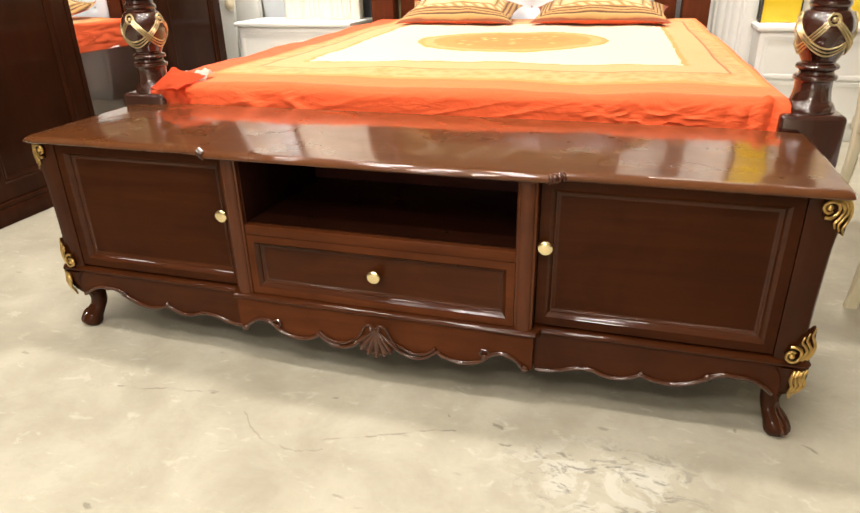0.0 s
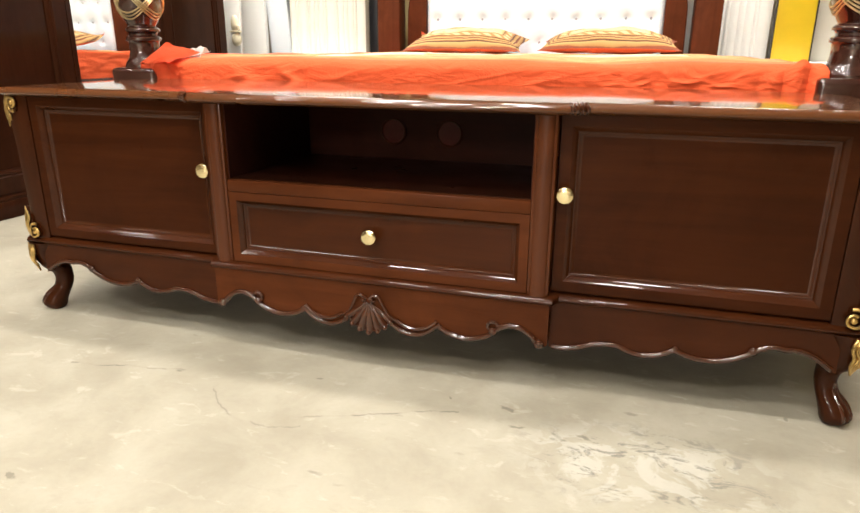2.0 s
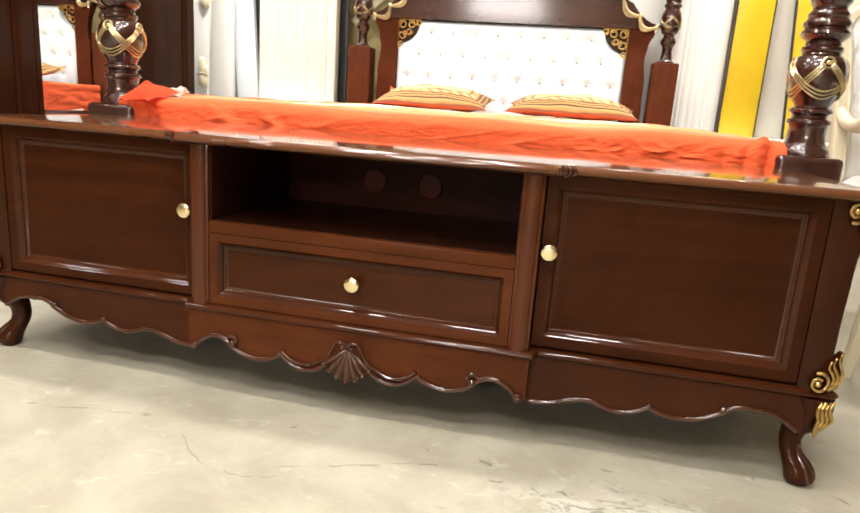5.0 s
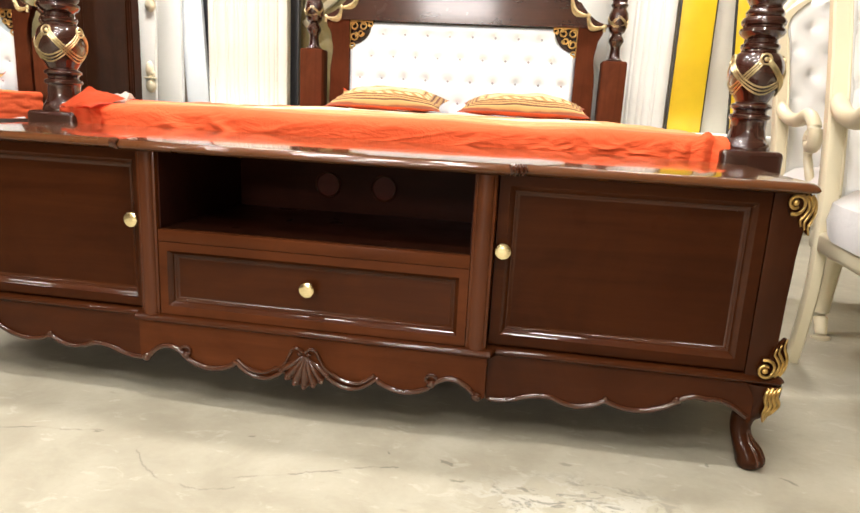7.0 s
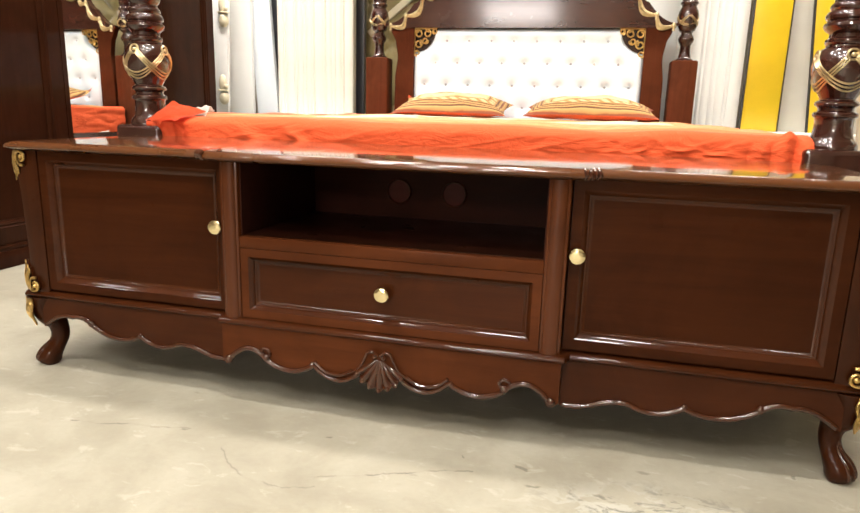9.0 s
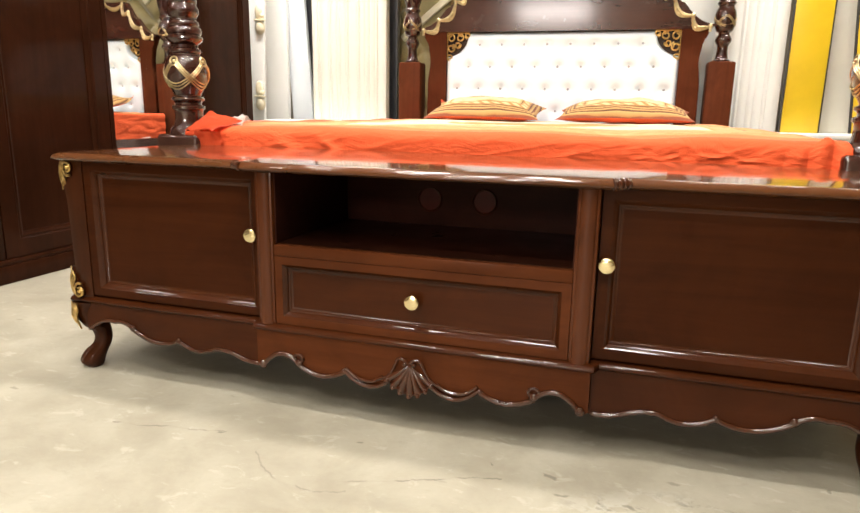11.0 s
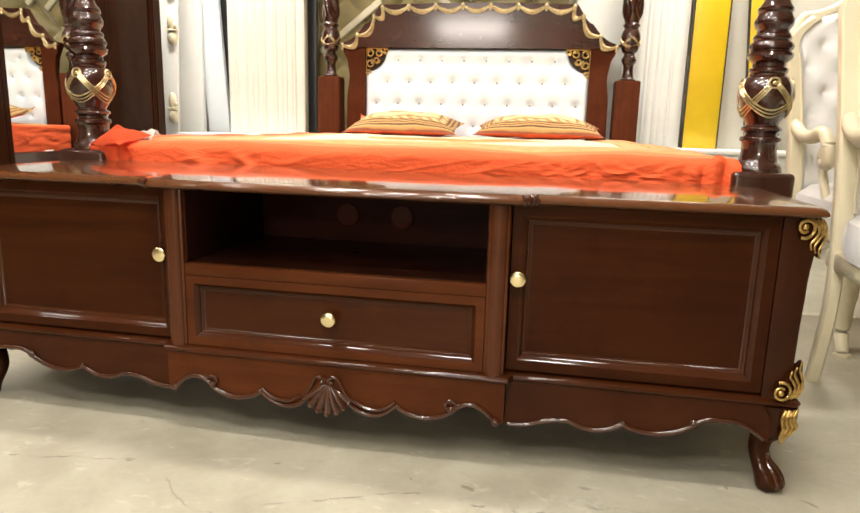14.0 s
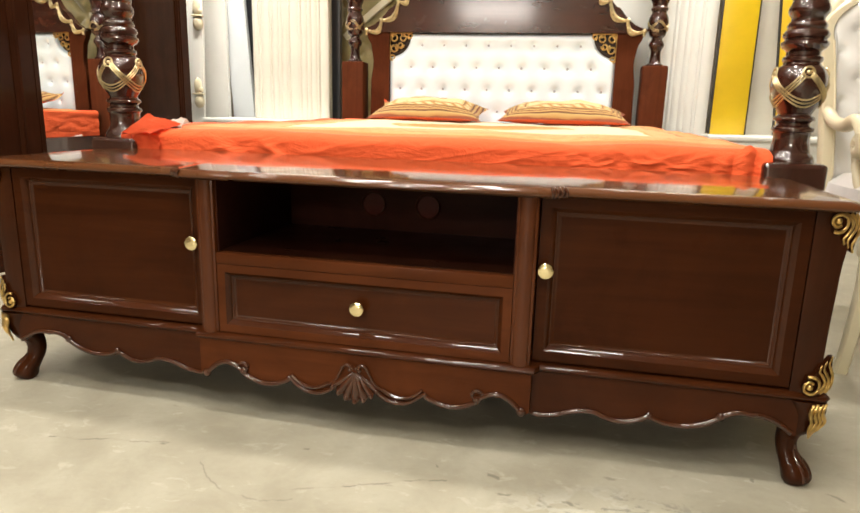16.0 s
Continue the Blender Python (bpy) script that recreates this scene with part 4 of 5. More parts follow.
    # pierced gilded corners
    for s in (-1, 1):
        bm = bmesh.new()
        for k, (cx, cz, r) in enumerate((0.715 - (0.715 - q[0]) * 1.32, 1.222 - (1.222 - q[1]) * 1.28, q[2] * 1.28) for q in ((0.694, 1.198, 0.021), (0.650, 1.200, 0.020), (0.694, 1.150, 0.021), (0.660, 1.165, 0.016), (0.700, 1.105, 0.016), (0.612, 1.208, 0.014))):
            tube(bm, [(s * (cx + r * (1 - 0.03 * i) * math.cos(i * 0.42 + k)), 2.400, cz + r * (1 - 0.03 * i) * math.sin(i * 0.42 + k)) for i in range(20)], 0.0055, 6)
        tube(bm, [(s * 0.712, 2.40, 1.222), (s * 0.712, 2.40, 1.055)], 0.004, 6)
        tube(bm, [(s * 0.712, 2.40, 1.222), (s * 0.565, 2.40, 1.222)], 0.004, 6)
        part("corner_fretwork", bm, gilding, hb, "pierced gold scroll corner")

    def cushion_top(x):
        a = abs(x)
        if a < 0.575:
            return 1.222
        return 1.222 - math.sqrt(max(0.145 ** 2 - max(0.719 - a, 0) ** 2, 0))

    buttons = [(0.143 * (k - (n - 1) / 2), z) for n, z in ((8, 1.150), (9, 1.014), (10, 0.878), (9, 0.742)) for k in range(n)]
    cu = upholstered("cushion", -0.719, 0.719, 0.62, cushion_top, 2.428, 0.038, buttons, white_leather, hb, label="white deep-buttoned leatherette panel")
    for x, z in buttons:
        if z > 0.70:
            part("button", ball(bmesh.new(), (x, 2.4115, z), 0.0095, (1, 0.7, 1), 10, 6), button_grey, cu)
    # side rails and foot rail; side rails run low to imitate shade under the bed
    for s in (-1, 1):
        part("side_rail", B(min(s * 0.955, s * 0.99), max(s * 0.955, s * 0.99), 0.05, 2.38, 0.07, 0.50, bevel=0.008), wood_bed, b)
    part("foot_rail", B(-0.93, 0.93, -0.03, 0.02, 0.22, 0.50, bevel=0.008), wood_bed, b)
    part("slat_base", B(-0.95, 0.95, 0.03, 2.38, 0.40, 0.45), wood_bed, b, smooth=False)
    return b


bed()
m = tagged(part("mattress", B(-0.90, 0.90, 0.03, 2.36, 0.452, 0.640, bevel=0.04, seg=3), sheet_cloth), "white mattress under the printed bedspread", "mattress")
m.matrix_world = BED


def spread():
    """The cover: a sheet over the mattress whose edge hangs in front and at the sides, with wrinkles."""
    bm = bmesh.new()
    hx, y0, y1, top = 0.958, -0.035, 2.33, 0.678
    nu, flat_rows, drop_rows = 420, 100, 64
    drop, rad, rad_x = 0.18, 0.030, 0.012

    def side(s, lim, rad=rad):
        """Distance along the cloth from the middle, bent over the edge: place and drop."""
        a = abs(s)
        flat = lim - rad
        if a <= flat:
            return a, 0.0
        q = a - flat
        if q < rad * math.pi / 2:
            t = q / rad
            return flat + rad * math.sin(t), rad * (1 - math.cos(t))
        return lim, rad + q - rad * math.pi / 2

    grid = []
    ext = hx - rad_x + rad_x * math.pi / 2 + drop
    exty = y1 - y0 - rad + rad * math.pi / 2 + drop
    bend = y1 - y0 - rad
    along_y = [exty - (exty - bend) * j / drop_rows for j in range(drop_rows)] + [bend * (1 - j / flat_rows) for j in range(flat_rows + 1)]
    nv = len(along_y) - 1
    for i in range(nu + 1):
        u = -ext + 2 * ext * i / nu
        px, dx = side(u, hx, rad_x)
        px = math.copysign(px, u)
        col = []
        for j in range(nv + 1):
            w = along_y[j]
            py, dy = side(w, y1 - y0)
            d = max(dx, dy) + 0.25 * min(dx, dy)
            y = y1 - py
            q = min(max((y - y0) / 0.46, 0.0), 1.0)
            z = top - d - 0.006 * (1 - q * q * (3 - 2 * q))
            soft = noise.noise(Vector((px * 3.1, y * 2.7, 0.3))) * 0.010 + noise.noise(Vector((px * 9, y * 9, 2.3))) * 0.003
            z += soft * (1 if d < 0.01 else 0.3)
            # creases on the hanging front
            if dy > 0.01:
                k = min(dy / 0.05, 1)
                busy = 0.25 + 0.8 * math.exp(-((px - 0.64) / 0.24) ** 2)
                ridge = 1 - abs(noise.noise(Vector((px * 15 + 18 * d, d * 40 - px * 3.0, 4.1)))) * 2
                fold = 1 - abs(noise.noise(Vector((px * 7.0 + 30 * d, d * 7, 7.7)))) * 2
                slant = math.exp(-((px + 0.66 - 1.1 * d) / 0.035) ** 2) + 0.8 * math.exp(-((px + 0.52 - 1.3 * d) / 0.022) ** 2)
                y += -k * (0.0055 * busy * max(ridge, 0) ** 2.5 + 0.003 * max(fold, 0) ** 4 + 0.010 * slant * min(d / 0.05, 1) + 0.0035 * busy * noise.noise(Vector((px * 34 - 40 * d, d * 60, 1.3))))
                if px > 0.76:
                    y += -0.022 * k * abs(math.sin(px * 58 + 6 * d)) * (px - 0.76) / 0.20
                    z += 0.026 * math.exp(-((px - 0.90) / 0.022) ** 2) * (1 - min(d / 0.12, 1))
            if dx > 0.01:
                px2 = px + math.copysign(0.012 * noise.noise(Vector((y * 8, d * 20, 1.1))), px)
            else:
                px2 = px
            col.append(bm.verts.new((px2, y, z)))
        grid.append(col)
    for a, b in zip(grid, grid[1:]):
        for j in range(nv):
            bm.faces.new((a[j], b[j], b[j + 1], a[j + 1]))
    ob = part("bedspread", bm, spread_mat)
    ob.matrix_world = BED
    return tagged(ob, "printed orange and cream cotton bedspread tucked over the mattress", "bedspread")


cover = spread()


def crumple(name, label, base, mat, seed, fold):
    """A bunched piece of cloth at a corner of the bed."""
    bm = bmesh.new()
    n = 26
    g = []
    for i in range(n + 1):
        col = []
        for j in range(n + 1):
            u, v = i / n, j / n
            w = noise.noise(Vector((u * 3 + seed, v * 3, 0.5))) * 0.028 + abs(noise.noise(Vector((u * 7 + seed, v * 6, 1.5)))) * 0.016
            col.append(bm.verts.new(fold(u, v, w)))
        g.append(col)
    for a, b in zip(g, g[1:]):
        for j in range(n):
            bm.faces.new((a[j], b[j], b[j + 1], a[j + 1]))
    bmesh.ops.solidify(bm, geom=bm.faces[:], thickness=0.004)
    ob = part(name, bm, mat, cover, label)
    ob.location = base


# white lining that shows along the lower side edge
hem = bmesh.new()
tube(hem, [(-0.962, 0.06 + 2.1 * i / 24, 0.492 + 0.018 * math.sin(i * 0.55) * (0.4 + 0.6 * i / 24) + 0.030 * (1 - i / 24) ** 3) for i in range(25)], 0.007, 8)
part("hem", hem, sheet_cloth, cover, "white lining edge")
# turned-up corners of the cover beside the foot posts
def flap(u, v, w):
    """A corner turned back over itself: low in front, its peak towards the post."""
    lo = Vector((0.0, -0.030, 0.076)).lerp(Vector((0.112, -0.040, 0.080)), u)
    hi = Vector((0.058, 0.030, 0.138)).lerp(Vector((0.165, 0.050, 0.108)), u ** 1.3)
    p = lo.lerp(hi, v)
    return (p.x, p.y - 0.016 * math.sin(math.pi * u) * math.sin(math.pi * v) + 0.35 * w, p.z + 0.3 * w)


def gather(u, v, w):
    """The hanging cloth under the flap, drawn into upright folds."""
    return (0.006 + 0.125 * u, -0.016 - 0.010 * abs(math.sin(u * 7.5 + 1.2 * v)) - 0.010 * v + 0.4 * w, -0.02 + 0.100 * v)


crumple("corner_fold", "turned-back red-orange corner", (-0.948, -0.030, 0.578), red_cloth, 3.0, flap)
crumple("corner_gather", "bunched red-orange corner", (-0.948, -0.030, 0.574), red_cloth, 8.0, gather)
crumple("sheet_edge", "white sheet showing under the corner", (-0.885, 0.01, 0.674), sheet_cloth, 5.0, lambda u, v, w: (0.10 * u, 0.07 * v, 0.018 * math.sin(v * 2.5) + 0.5 * w))


def pillow(x, y, z, w, d, h, turn, under, ear):
    p = thing("pillow", "plump ochre-striped pillow with red-orange underside before the white headboard", "pillow", "pillows on the bed", BED @ pose(x, y, z, turn, 0, 0))
    n = 30
    for s in (1, -1):
        bm = bmesh.new()
        g = []
        for i in range(n + 1):
            col = []
            for j in range(n + 1):
                u, v = 2 * i / n - 1, 2 * j / n - 1
                e = (max(1 - abs(u) ** 2.2, 0) * max(1 - abs(v) ** 2.2, 0)) ** 0.55
                wr = noise.noise(Vector((u * 2.5 + x, v * 2.5, s * 1.7))) * 0.016 + noise.noise(Vector((u * 7 + x, v * 6, s * 3.1))) * 0.005
                bow = 1 - 0.09 * (1 - v * v) ** 1.0 * abs(u)
                col.append(bm.verts.new((u * w / 2 * bow, v * d / 2 * (1 - 0.08 * (1 - u * u)), (h * 0.70 if s > 0 else -h * under) * e + wr * e - 0.012 * (u * u) ** 2 + ear * max(-u, 0) ** 6 * max(v, 0) ** 6)))
            g.append(col)
        for a, b in zip(g, g[1:]):
            for j in range(n):
                bm.faces.new((a[j], b[j], b[j + 1], a[j + 1]))
        part("front_cover" if s > 0 else "back_cover", bm, striped_mat if s > 0 else red_cloth, p, "ochre striped cotton" if s > 0 else "red-orange cotton")
    return p


pillow(-0.38, 2.08, 0.734, 0.68, 0.44, 0.118, 9, 0.34, 0.05)
pillow(0.42, 2.06, 0.733, 0.74, 0.44, 0.116, 7, 0.40, 0.0)


# ---- the wardrobe ----
def wardrobe():
    w = thing("wardrobe", "large dark mahogany wardrobe with a mirrored middle door", "wardrobe")
    X, Y0, Y1, H = -2.0, 0.572, 2.49, 2.15
    part("carcass", B(X - 0.62, X - 0.022, Y0 + 0.004, Y1, 0.0, H - 0.04), wood_ward, w, smooth=False)
    # base and cornice mouldings
    for name, z0, z1, out in (("base_board", 0.0, 0.075, 0.022), ("base_moulding", 0.075, 0.096, 0.016), ("cornice", H - 0.08, H, 0.05)):
        part(name, B(X - 0.64, X + out, Y0 - out, Y1 + 0.0, z0, z1, bevel=0.006), wood_ward, w)
    part("corner_post", B(X - 0.05, X + 0.002, Y0, Y0 + 0.05, 0.092, H - 0.08, bevel=0.008), wood_ward, w)
    prof = [(0.0, 0.024), (0.0, 0.0), (0.070, 0.0), (0.076, 0.006), (0.084, 0.004), (0.092, 0.010), (0.100, 0.014), (0.100, 0.020)]
    spans = ((Y0 + 0.055, 1.245), (1.25, 1.90), (1.905, Y1 - 0.004))
    for k, (a, b) in enumerate(spans):
        bm = bmesh.new()
        pr = prof if k != 1 else [(0.0, 0.024), (0.0, 0.0), (0.026, 0.0), (0.032, 0.006), (0.036, 0.012), (0.036, 0.020)]
        moulded_frame(bm, a, b, 0.10, H - 0.085, [(d, -v) for d, v in pr])
        if k != 1:
            box(bm, a + 0.01, b - 0.01, -0.024, -0.019, 0.11, H - 0.095)
        # frame built along x, then turned to face the bed
        bm.transform(Matrix(((0, 1, 0, X), (1, 0, 0, 0), (0, 0, 1, 0), (0, 0, 0, 1))))
        d = part("door", bm, wood_ward, w, "mirrored wardrobe door" if k == 1 else "panelled dark mahogany door")
        if k == 1:
            part("mirror", B(X - 0.021, X - 0.0185, a + 0.030, b - 0.030, 0.135, H - 0.12), mirror_mat, d, "clear mirror glass", smooth=False)
    # panelled end that faces the console
    bm = moulded_frame(bmesh.new(), X - 0.60, X - 0.05, 0.10, H - 0.085, [(d, Y0 + v * 0.6 - 0.004) for d, v in prof])
    box(bm, X - 0.60, X - 0.05, Y0 + 0.008, Y0 + 0.02, 0.11, H - 0.09)
    part("end_panel", bm, wood_ward, w)


wardrobe()


# ---- pieces that stand along the back of the hall ----
def fluted(name, label, x0, x1, y, z0, z1, n, mat, lean=0.0, depth=0.05, yaw=0.0):
    """An upright panel with rounded flutes and a plain edge."""
    t = thing(name, label, "panel", m=Matrix.Translation(((x0 + x1) / 2, y, z0)) @ pose(0, 0, 0, -lean, 0, yaw))
    w = x1 - x0
    p = w / n
    part("back_board", B(-w / 2, w / 2, -depth * 0.5, depth * 0.5, 0, z1 - z0, bevel=0.002), mat, t)
    bm = bmesh.new()
    rows = []
    for i in range(11):
        f = math.sin(math.pi * i / 10)
        x = -p / 2 + p * (0.02 + 0.96 * i / 10)
        rows.append([bm.verts.new(q) for q in ((x, -0.002 - 0.008 * f, 0.004), (x, -0.002 - 0.008 * f, z1 - z0 - 0.004), (x, 0.004, z1 - z0 - 0.004), (x, 0.004, 0.004))])
    for a, b in zip(rows, rows[1:]):
        for k in range(4):
            bm.faces.new((a[k], b[k], b[(k + 1) % 4], a[(k + 1) % 4]))
    bm.faces.new(rows[0])
    bm.faces.new(list(reversed(rows[-1])))
    flute = part("flute", bm, mat, t)
    widths = [(1.0, 0.55, 1.5, 0.55, 1.0, 0.8)[k % 6] for k in range(n)]
    unit = n / sum(widths)
    x = -w / 2
    for k, wide in enumerate(widths):
        ob = flute
        if k:
            ob = new("flute", flute.data)
            ob.parent = t
        ob.location = (x + p * unit * wide / 2, -depth * 0.5, 0)
        ob.scale = (unit * wide, 1, 1)
        x += p * unit * wide
    return t



def slab(name, label, x0, x1, y, z1, thick, mat, edge=None, lean=0.0, roll=0.0, category="panel", z0=0.0):
    t = thing(name, label, category, m=Matrix.Translation(((x0 + x1) / 2, y, z0)) @ pose(0, 0, 0, -lean, roll, 0))
    w = x1 - x0
    part("board", B(-w / 2 + 0.012, w / 2 - 0.012, -thick / 2, thick / 2, 0, z1, bevel=0.003), mat, t)
    if edge is not None:
        for s in (-1, 1):
            a, b = sorted((s * (w / 2 - 0.0125), s * (w / 2 - 0.006)))
            part("edge_strip", B(a, b, -thick / 2 - 0.004, thick / 2 + 0.004, 0, z1), edge, t, smooth=False)
    return t


fluted("fluted_panel", "tall cream fluted panel standing on the bedside chest", -1.875, -1.30, 3.12, 0.651, 2.2, 15, warm_white)
slab("white_board", "tall smooth white board standing against the wall", -2.46, -2.21, 3.35, 2.3, 0.04, white_paint)
slab("white_board", "tall smooth white board leaning against the wall", -2.185, -1.985, 3.42, 2.3, 0.04, cool_white, roll=-4.0)
# added backing: makes the gap beside the leaning board read as a dark wedge
slab("gap_backing", "added dark backing that darkens the gap between white boards", -2.16, -1.80, 3.52, 2.3, 0.03, slate)
slab("dark_strip", "narrow dark blue-grey upright strip with pale marks", -1.36, -1.275, 3.30, 2.2, 0.05, slate, None, 0.0, 0.0)


def carved_post():
    t = thing("carved_board", "narrow white leaning board with small carved brackets", "board", m=pose(-2.34, 3.05, 0, 0, 2.0, 0))
    part("board", B(-0.075, 0.060, -0.015, 0.015, 0, 2.1, bevel=0.004), white_paint, t)
    for z in (0.76, 1.30, 1.62):
        bm = bmesh.new()
        ball(bm, (0.030, -0.018, z), 0.046, (0.85, 0.5, 1.0), 16, 10)
        ball(bm, (0.030, -0.030, z + 0.012), 0.024, (0.9, 0.5, 1.2), 12, 8)
        box(bm, -0.012, 0.070, -0.040, -0.010, z + 0.048, z + 0.060, bevel=0.004)
        ball(bm, (0.018, -0.018, z + 0.110), 0.040, (0.75, 0.5, 1.45), 16, 10)
        ball(bm, (0.040, -0.018, z + 0.085), 0.022, (1.0, 0.6, 0.9), 12, 8)
        part("bracket", bm, cream, t, "carved cream bracket")


carved_post()


def chest(name, label, x0, x1, y0, y1, h, drawers, mat):
    t = thing(name, label, "chest")
    part("top", B(x0 - 0.02, x1 + 0.02, y0 - 0.02, y1, h - 0.03, h, bevel=0.007, seg=3), mat, t)
    part("body", B(x0, x1, y0, y1, 0.08, h - 0.03, bevel=0.004), mat, t)
    rows, cols = drawers
    for r in range(rows):
        for c in range(cols):
            w, hh = (x1 - x0 - 0.04) / cols, (h - 0.15) / rows
            a, z = x0 + 0.02 + c * w, 0.10 + r * hh
            bm = moulded_frame(bmesh.new(), a + 0.008, a + w - 0.008, z + 0.008, z + hh - 0.008, [(0, y0), (0, y0 - 0.014), (0.018, y0 - 0.014), (0.024, y0 - 0.010)])
            box(bm, a + 0.03, a + w - 0.03, y0 - 0.010, y0 - 0.001, z + 0.03, z + hh - 0.03)
            part("drawer", bm, mat, t)
    part("plinth", B(x0 + 0.01, x1 - 0.01, y0 + 0.01, y1, 0, 0.08, bevel=0.004), mat, t)


chest("bedside_chest", "white painted bedside chest beside the bed", -2.13, -1.29, 2.86, 3.28, 0.650, (2, 1), white_paint)
chest("drawer_chest", "white painted chest of drawers beside the bed", 1.22, 1.95, 2.93, 3.35, 0.640, (2, 2), white_paint)


def olive_headboard():
    t = thing("olive_headboard", "olive-gold quilted headboard with cream chevron bands behind the bed", "headboard", m=pose(-0.44, 3.44, 0, -4, 0, 0))
    bm = bmesh.new()
    n, mz = 110, 90
    g = []
    for i in range(n + 1):
        col = []
        for j in range(mz + 1):
            x, z = -0.91 + 1.82 * i / n, 0.3 + 1.6 * j / mz
            a = abs(((x + z) * 2.1) % 1 - 0.5) * 2
            b = abs(((x - z) * 2.1) % 1 - 0.5) * 2
            col.append(bm.verts.new((x, -0.05 * (1 - a ** 6) * (1 - b ** 6), z)))
        g.append(col)
    for a, b in zip(g, g[1:]):
        for j in range(mz):
            bm.faces.new((a[j], b[j], b[j + 1], a[j + 1]))
    part("quilting", bm, olive_velvet, t)
    part("frame", B(-0.94, 0.94, 0.002, 0.05, 0, 1.93, bevel=0.01), cream, t)
    # zigzag bands, each a flat bar
    for x0, z0, x1, z1 in ((-0.63, 1.90, -0.43, 1.62), (-0.43, 1.62, -0.75, 1.36), (-0.25, 1.92, 0.07, 1.58), (-0.03, 1.92, 0.25, 1.62), (0.43, 1.92, 0.69, 1.62), (-0.88, 1.25, -0.75, 1.36)):
        d = math.hypot(x1 - x0, z1 - z0)
        bm = B(-d / 2, d / 2, -0.014, 0.014, -0.026, 0.026, bevel=0.008, seg=3)
        bm.transform(Matrix.Translation(((x0 + x1) / 2, -0.056, (z0 + z1) / 2)) @ Matrix.Rotation(-math.atan2(z1 - z0, x1 - x0), 4, "Y"))
        part("band", bm, cream, t, "cream padded chevron band")


olive_headboard()
slab("white_board", "tall smooth white board standing against the wall", 0.515, 0.86, 3.34, 2.3, 0.03, white_paint)
fluted("fluted_panel", "tall white fluted panel leaning beside the bed", 0.83, 1.226, 3.22, 0.0, 2.2, 9, white_paint)
slab("yellow_panel", "tall glossy yellow panel with black edges", 1.228, 1.455, 3.14, 2.2, 0.03, yellow, black, 0.0, 0.0, z0=0.641)
slab("cream_board", "tall plain cream board", 1.44, 1.75, 3.31, 2.2, 0.03, warm_white, None, 0.0, 0.0, z0=0.641)
slab("yellow_panel", "tall glossy yellow panel with black edges", 1.635, 1.85, 3.26, 2.2, 0.03, yellow, black, 0.0, -4.0, z0=0.641)
slab("cream_board", "tall plain cream board", 1.72, 2.6, 3.40, 2.2, 0.03, warm_white)


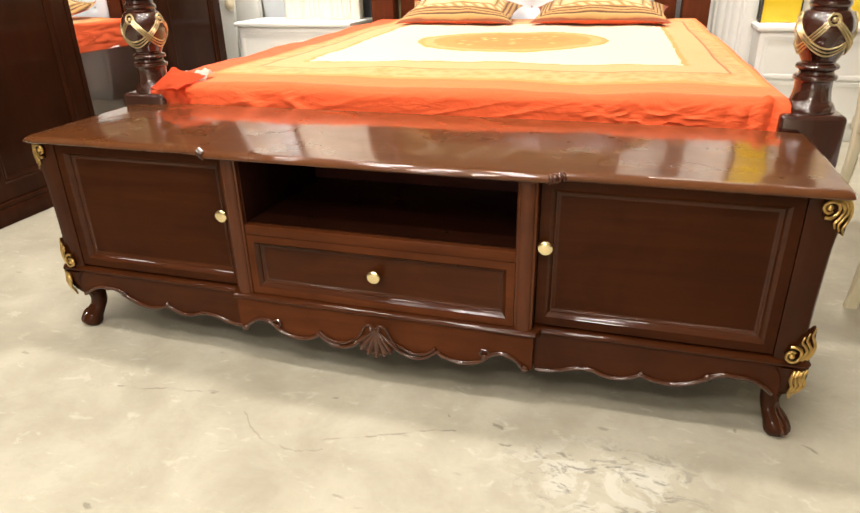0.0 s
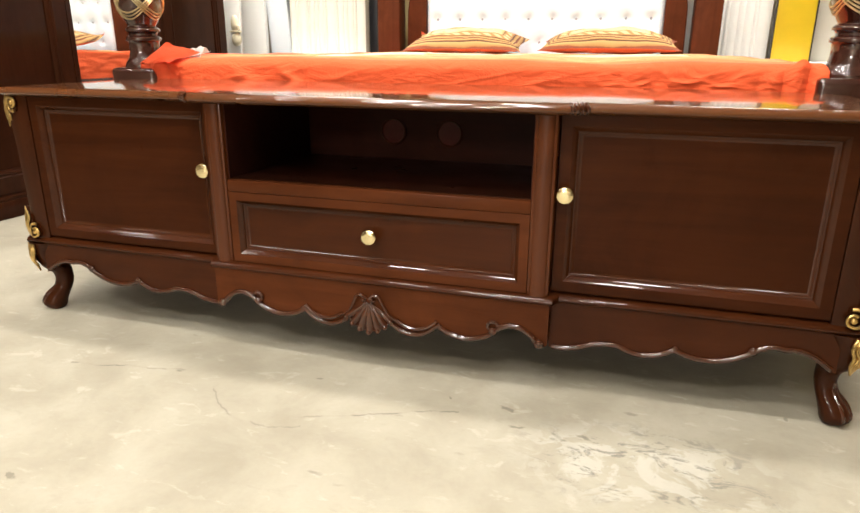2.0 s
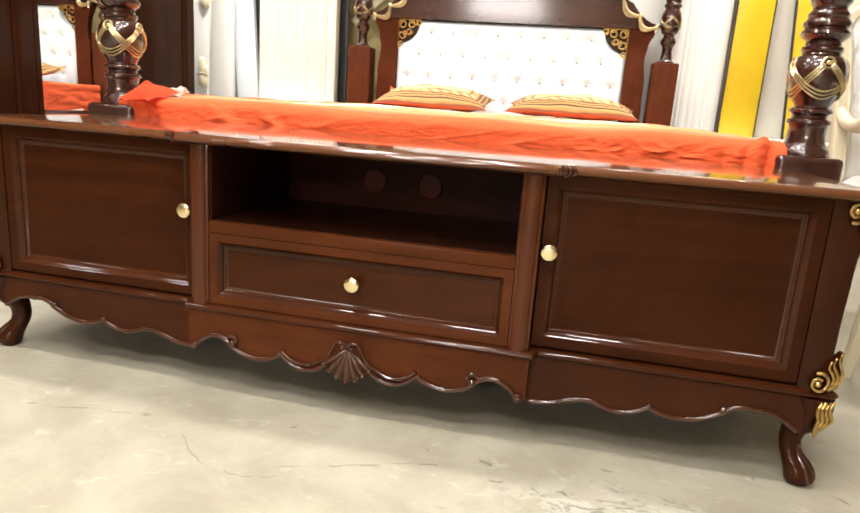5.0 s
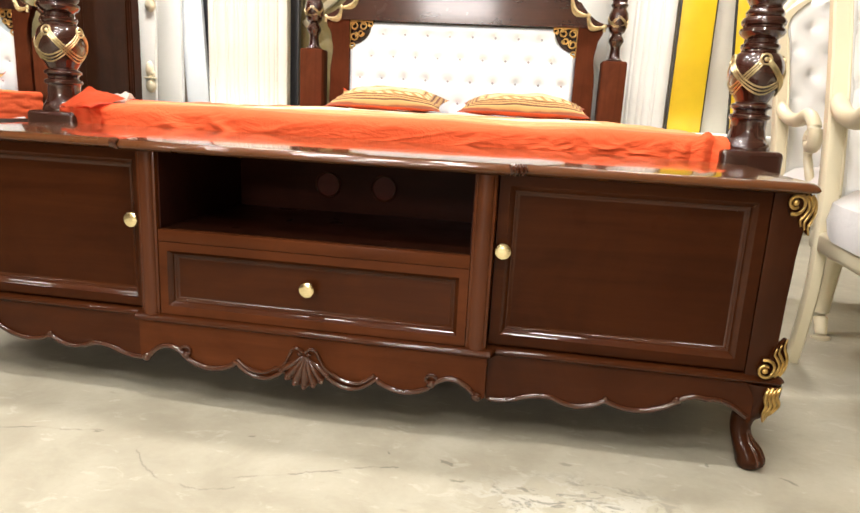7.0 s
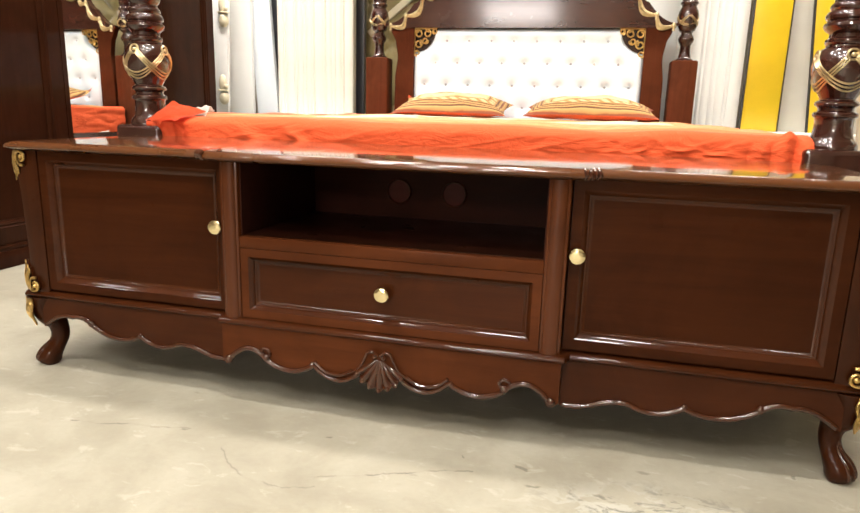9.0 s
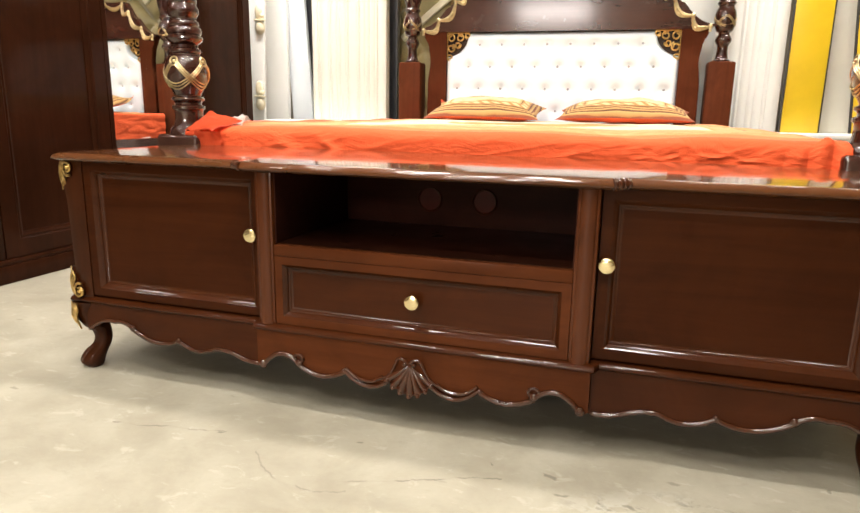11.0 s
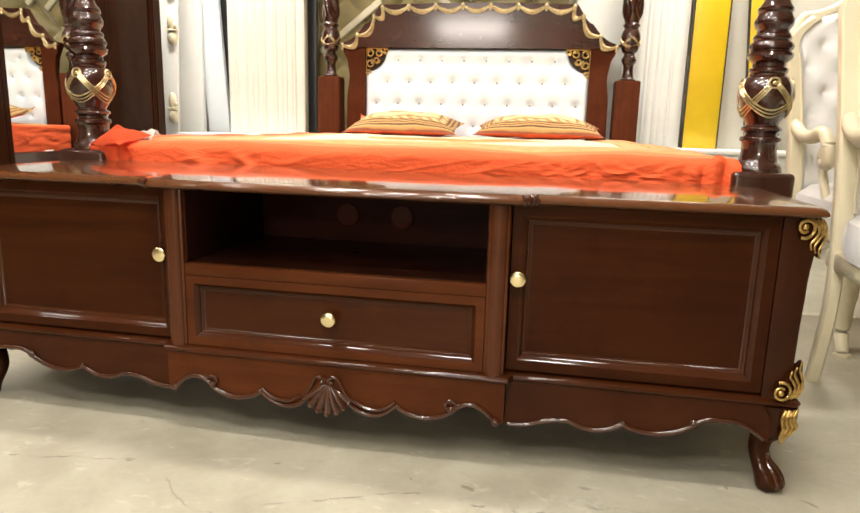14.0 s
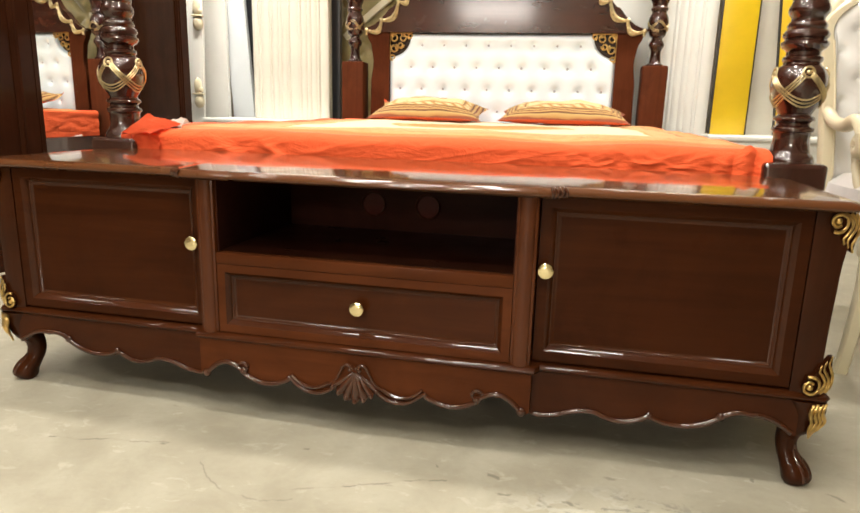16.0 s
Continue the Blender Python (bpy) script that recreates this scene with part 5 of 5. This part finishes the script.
# ---- carved chairs ----
def chair():
    c = thing("carved_armchair", "cream carved armchair with silver-white tufted upholstery", "chair", "carved armchairs")
    W, D = 0.29, 0.60

    def reclined(bm):
        for v in bm.verts:
            v.co.y += 0.34 * max(v.co.z - 0.55, 0)
        return bm

    for s in (-1, 1):
        x = s * W
        # back leg and stile in one flat board that leans back and bends in at the shoulder
        pts = fine([(0.0, 0.0), (-0.032, 0.10), (-0.066, 0.26), (-0.060, 0.42), (-0.028, 0.60), (0.030, 0.80), (0.105, 1.00), (0.180, 1.16), (0.215, 1.235)], 5)
        bm = bmesh.new()
        rings = []
        n = len(pts)
        for i, (yy, zz) in enumerate(pts):
            u = i / (n - 1)
            w = 0.034 + 0.014 * min(max((zz - 0.36) / 0.15, 0), 1) - 0.010 * max(u - 0.8, 0) / 0.2
            xo = W - 0.14 * max((zz - 1.10) / 0.15, 0) ** 2
            rings.append([bm.verts.new((s * p, q, zz)) for p, q in ((xo + 0.020, yy + w), (xo + 0.026, yy + w - 0.008), (xo + 0.026, yy + 0.008), (xo + 0.020, yy), (xo + 0.028 - w, yy), (xo + 0.022 - w, yy + 0.008), (xo + 0.022 - w, yy + w))])
        for lo, hi in zip(rings, rings[1:]):
            for k in range(7):
                bm.faces.new((lo[k], lo[(k + 1) % 7], hi[(k + 1) % 7], hi[k]))
        bm.faces.new(rings[0])
        bm.faces.new(rings[-1])
        leg = part("back_leg", bm, cream, c)
        part("bead", tube(bmesh.new(), [(s * (W - 0.020), yy - 0.002, zz) for yy, zz in pts if 0.5 < zz < 1.1], 0.0045, 6), cream, leg)
        pts = fine([(x, -D + 0.03, 0.46), (x * 1.03, -D - 0.015, 0.36), (x, -D + 0.02, 0.20), (x * 0.98, -D + 0.035, 0.08), (x * 1.02, -D - 0.01, 0.02), (x * 1.02, -D - 0.015, 0.0)], 5)
        n = len(pts)
        part("front_leg", tube(bmesh.new(), pts, [0.040 - 0.022 * min(i / n * 1.25, 1) + (0.012 if i > n - 5 else 0) for i in range(n)], 12), cream, c)
        # arm: a thick knuckle at the stile, a level sweep, then a volute that turns under
        pts = fine([(x, 0.0, 0.86), (x, -0.035, 0.80), (x, -0.08, 0.755), (x * 1.02, -0.16, 0.735), (x * 1.06, -0.26, 0.735), (x * 1.10, -0.34, 0.750), (x * 1.13, -0.40, 0.745), (x * 1.14, -0.435, 0.70), (x * 1.13, -0.42, 0.65), (x * 1.12, -0.385, 0.64), (x * 1.11, -0.37, 0.665), (x * 1.11, -0.385, 0.685)], 5)
        n = len(pts)
        part("arm", reclined(tube(bmesh.new(), pts, [0.012 + 0.015 * min(i / n * 7, 1) - 0.007 * max(i / n - 0.2, 0) for i in range(n)], 14)), cream, c)
        pts = fine([(x * 1.09, -0.33, 0.74), (x * 1.04, -0.29, 0.63), (x * 1.05, -0.34, 0.54), (x, -0.38, 0.45)], 5)
        part("arm_support", tube(bmesh.new(), pts, 0.016, 10), cream, c)
    part("seat_rail", B(-W - 0.02, W + 0.02, -D - 0.02, 0.02, 0.36, 0.42, bevel=0.014, seg=3), cream, c)
    bm = bmesh.new()
    loft([(0, -0.30, z, hx, hy) for z, hx, hy in ((0.385, 0.27, 0.27), (0.41, 0.315, 0.310), (0.46, 0.325, 0.318), (0.51, 0.318, 0.312), (0.545, 0.28, 0.28), (0.56, 0.20, 0.21), (0.565, 0.05, 0.05))], bm, 32, 4)
    part("seat_cushion", bm, grey_velvet, c, "silver-grey velvet seat")
    bt = through_points([(-0.27, 1.16), (-0.20, 1.24), (0, 1.28), (0.20, 1.24), (0.27, 1.16)])
    btn = [(0.15 * (k - 1.0), z) for z in (0.72, 0.92, 1.12) for k in range(3)] + [(0.15 * (k - 1.5), z) for z in (0.82, 1.02, 1.22) for k in range(4)]
    part("back_board", reclined(slab_between(bmesh.new(), [-0.275 + 0.55 * i / 30 for i in range(31)], lambda x: 0.46, lambda x: bt(x) + 0.02, 0.045, 0.075)), cream, c)
    pad = upholstered("back_cushion", -0.275, 0.275, 0.50, bt, 0.045, 0.060, btn, silver_leather, c, 50, 60, "white deep-buttoned back", 0.30)
    for v in pad.data.vertices:
        v.co.y += 0.34 * max(v.co.z - 0.55, 0)
    for s in (-1, 1):
        part("back_piping", reclined(tube(bmesh.new(), [(s * 0.255, 0.004, 0.50 + 0.64 * i / 12) for i in range(13)] + [(s * 0.230, 0.004, 1.20), (s * 0.19, 0.004, 1.235)], 0.018, 10)), silver_leather, c, "white padded edge roll")
    part("crest_rail", reclined(tube(bmesh.new(), [(0.27 * t, 0.06, bt(0.27 * t) + 0.015 + 0.03 * math.exp(-(t * 4) ** 2)) for t in [i / 12 - 1 for i in range(25)]], 0.021, 10)), cream, c, "carved cream crest")
    return c


first = chair()
first.matrix_world = pose(1.585, 0.72, 0, 0, 0, -3)
copy_thing(first, pose(1.73, 1.66, 0, 0, 0, 4))
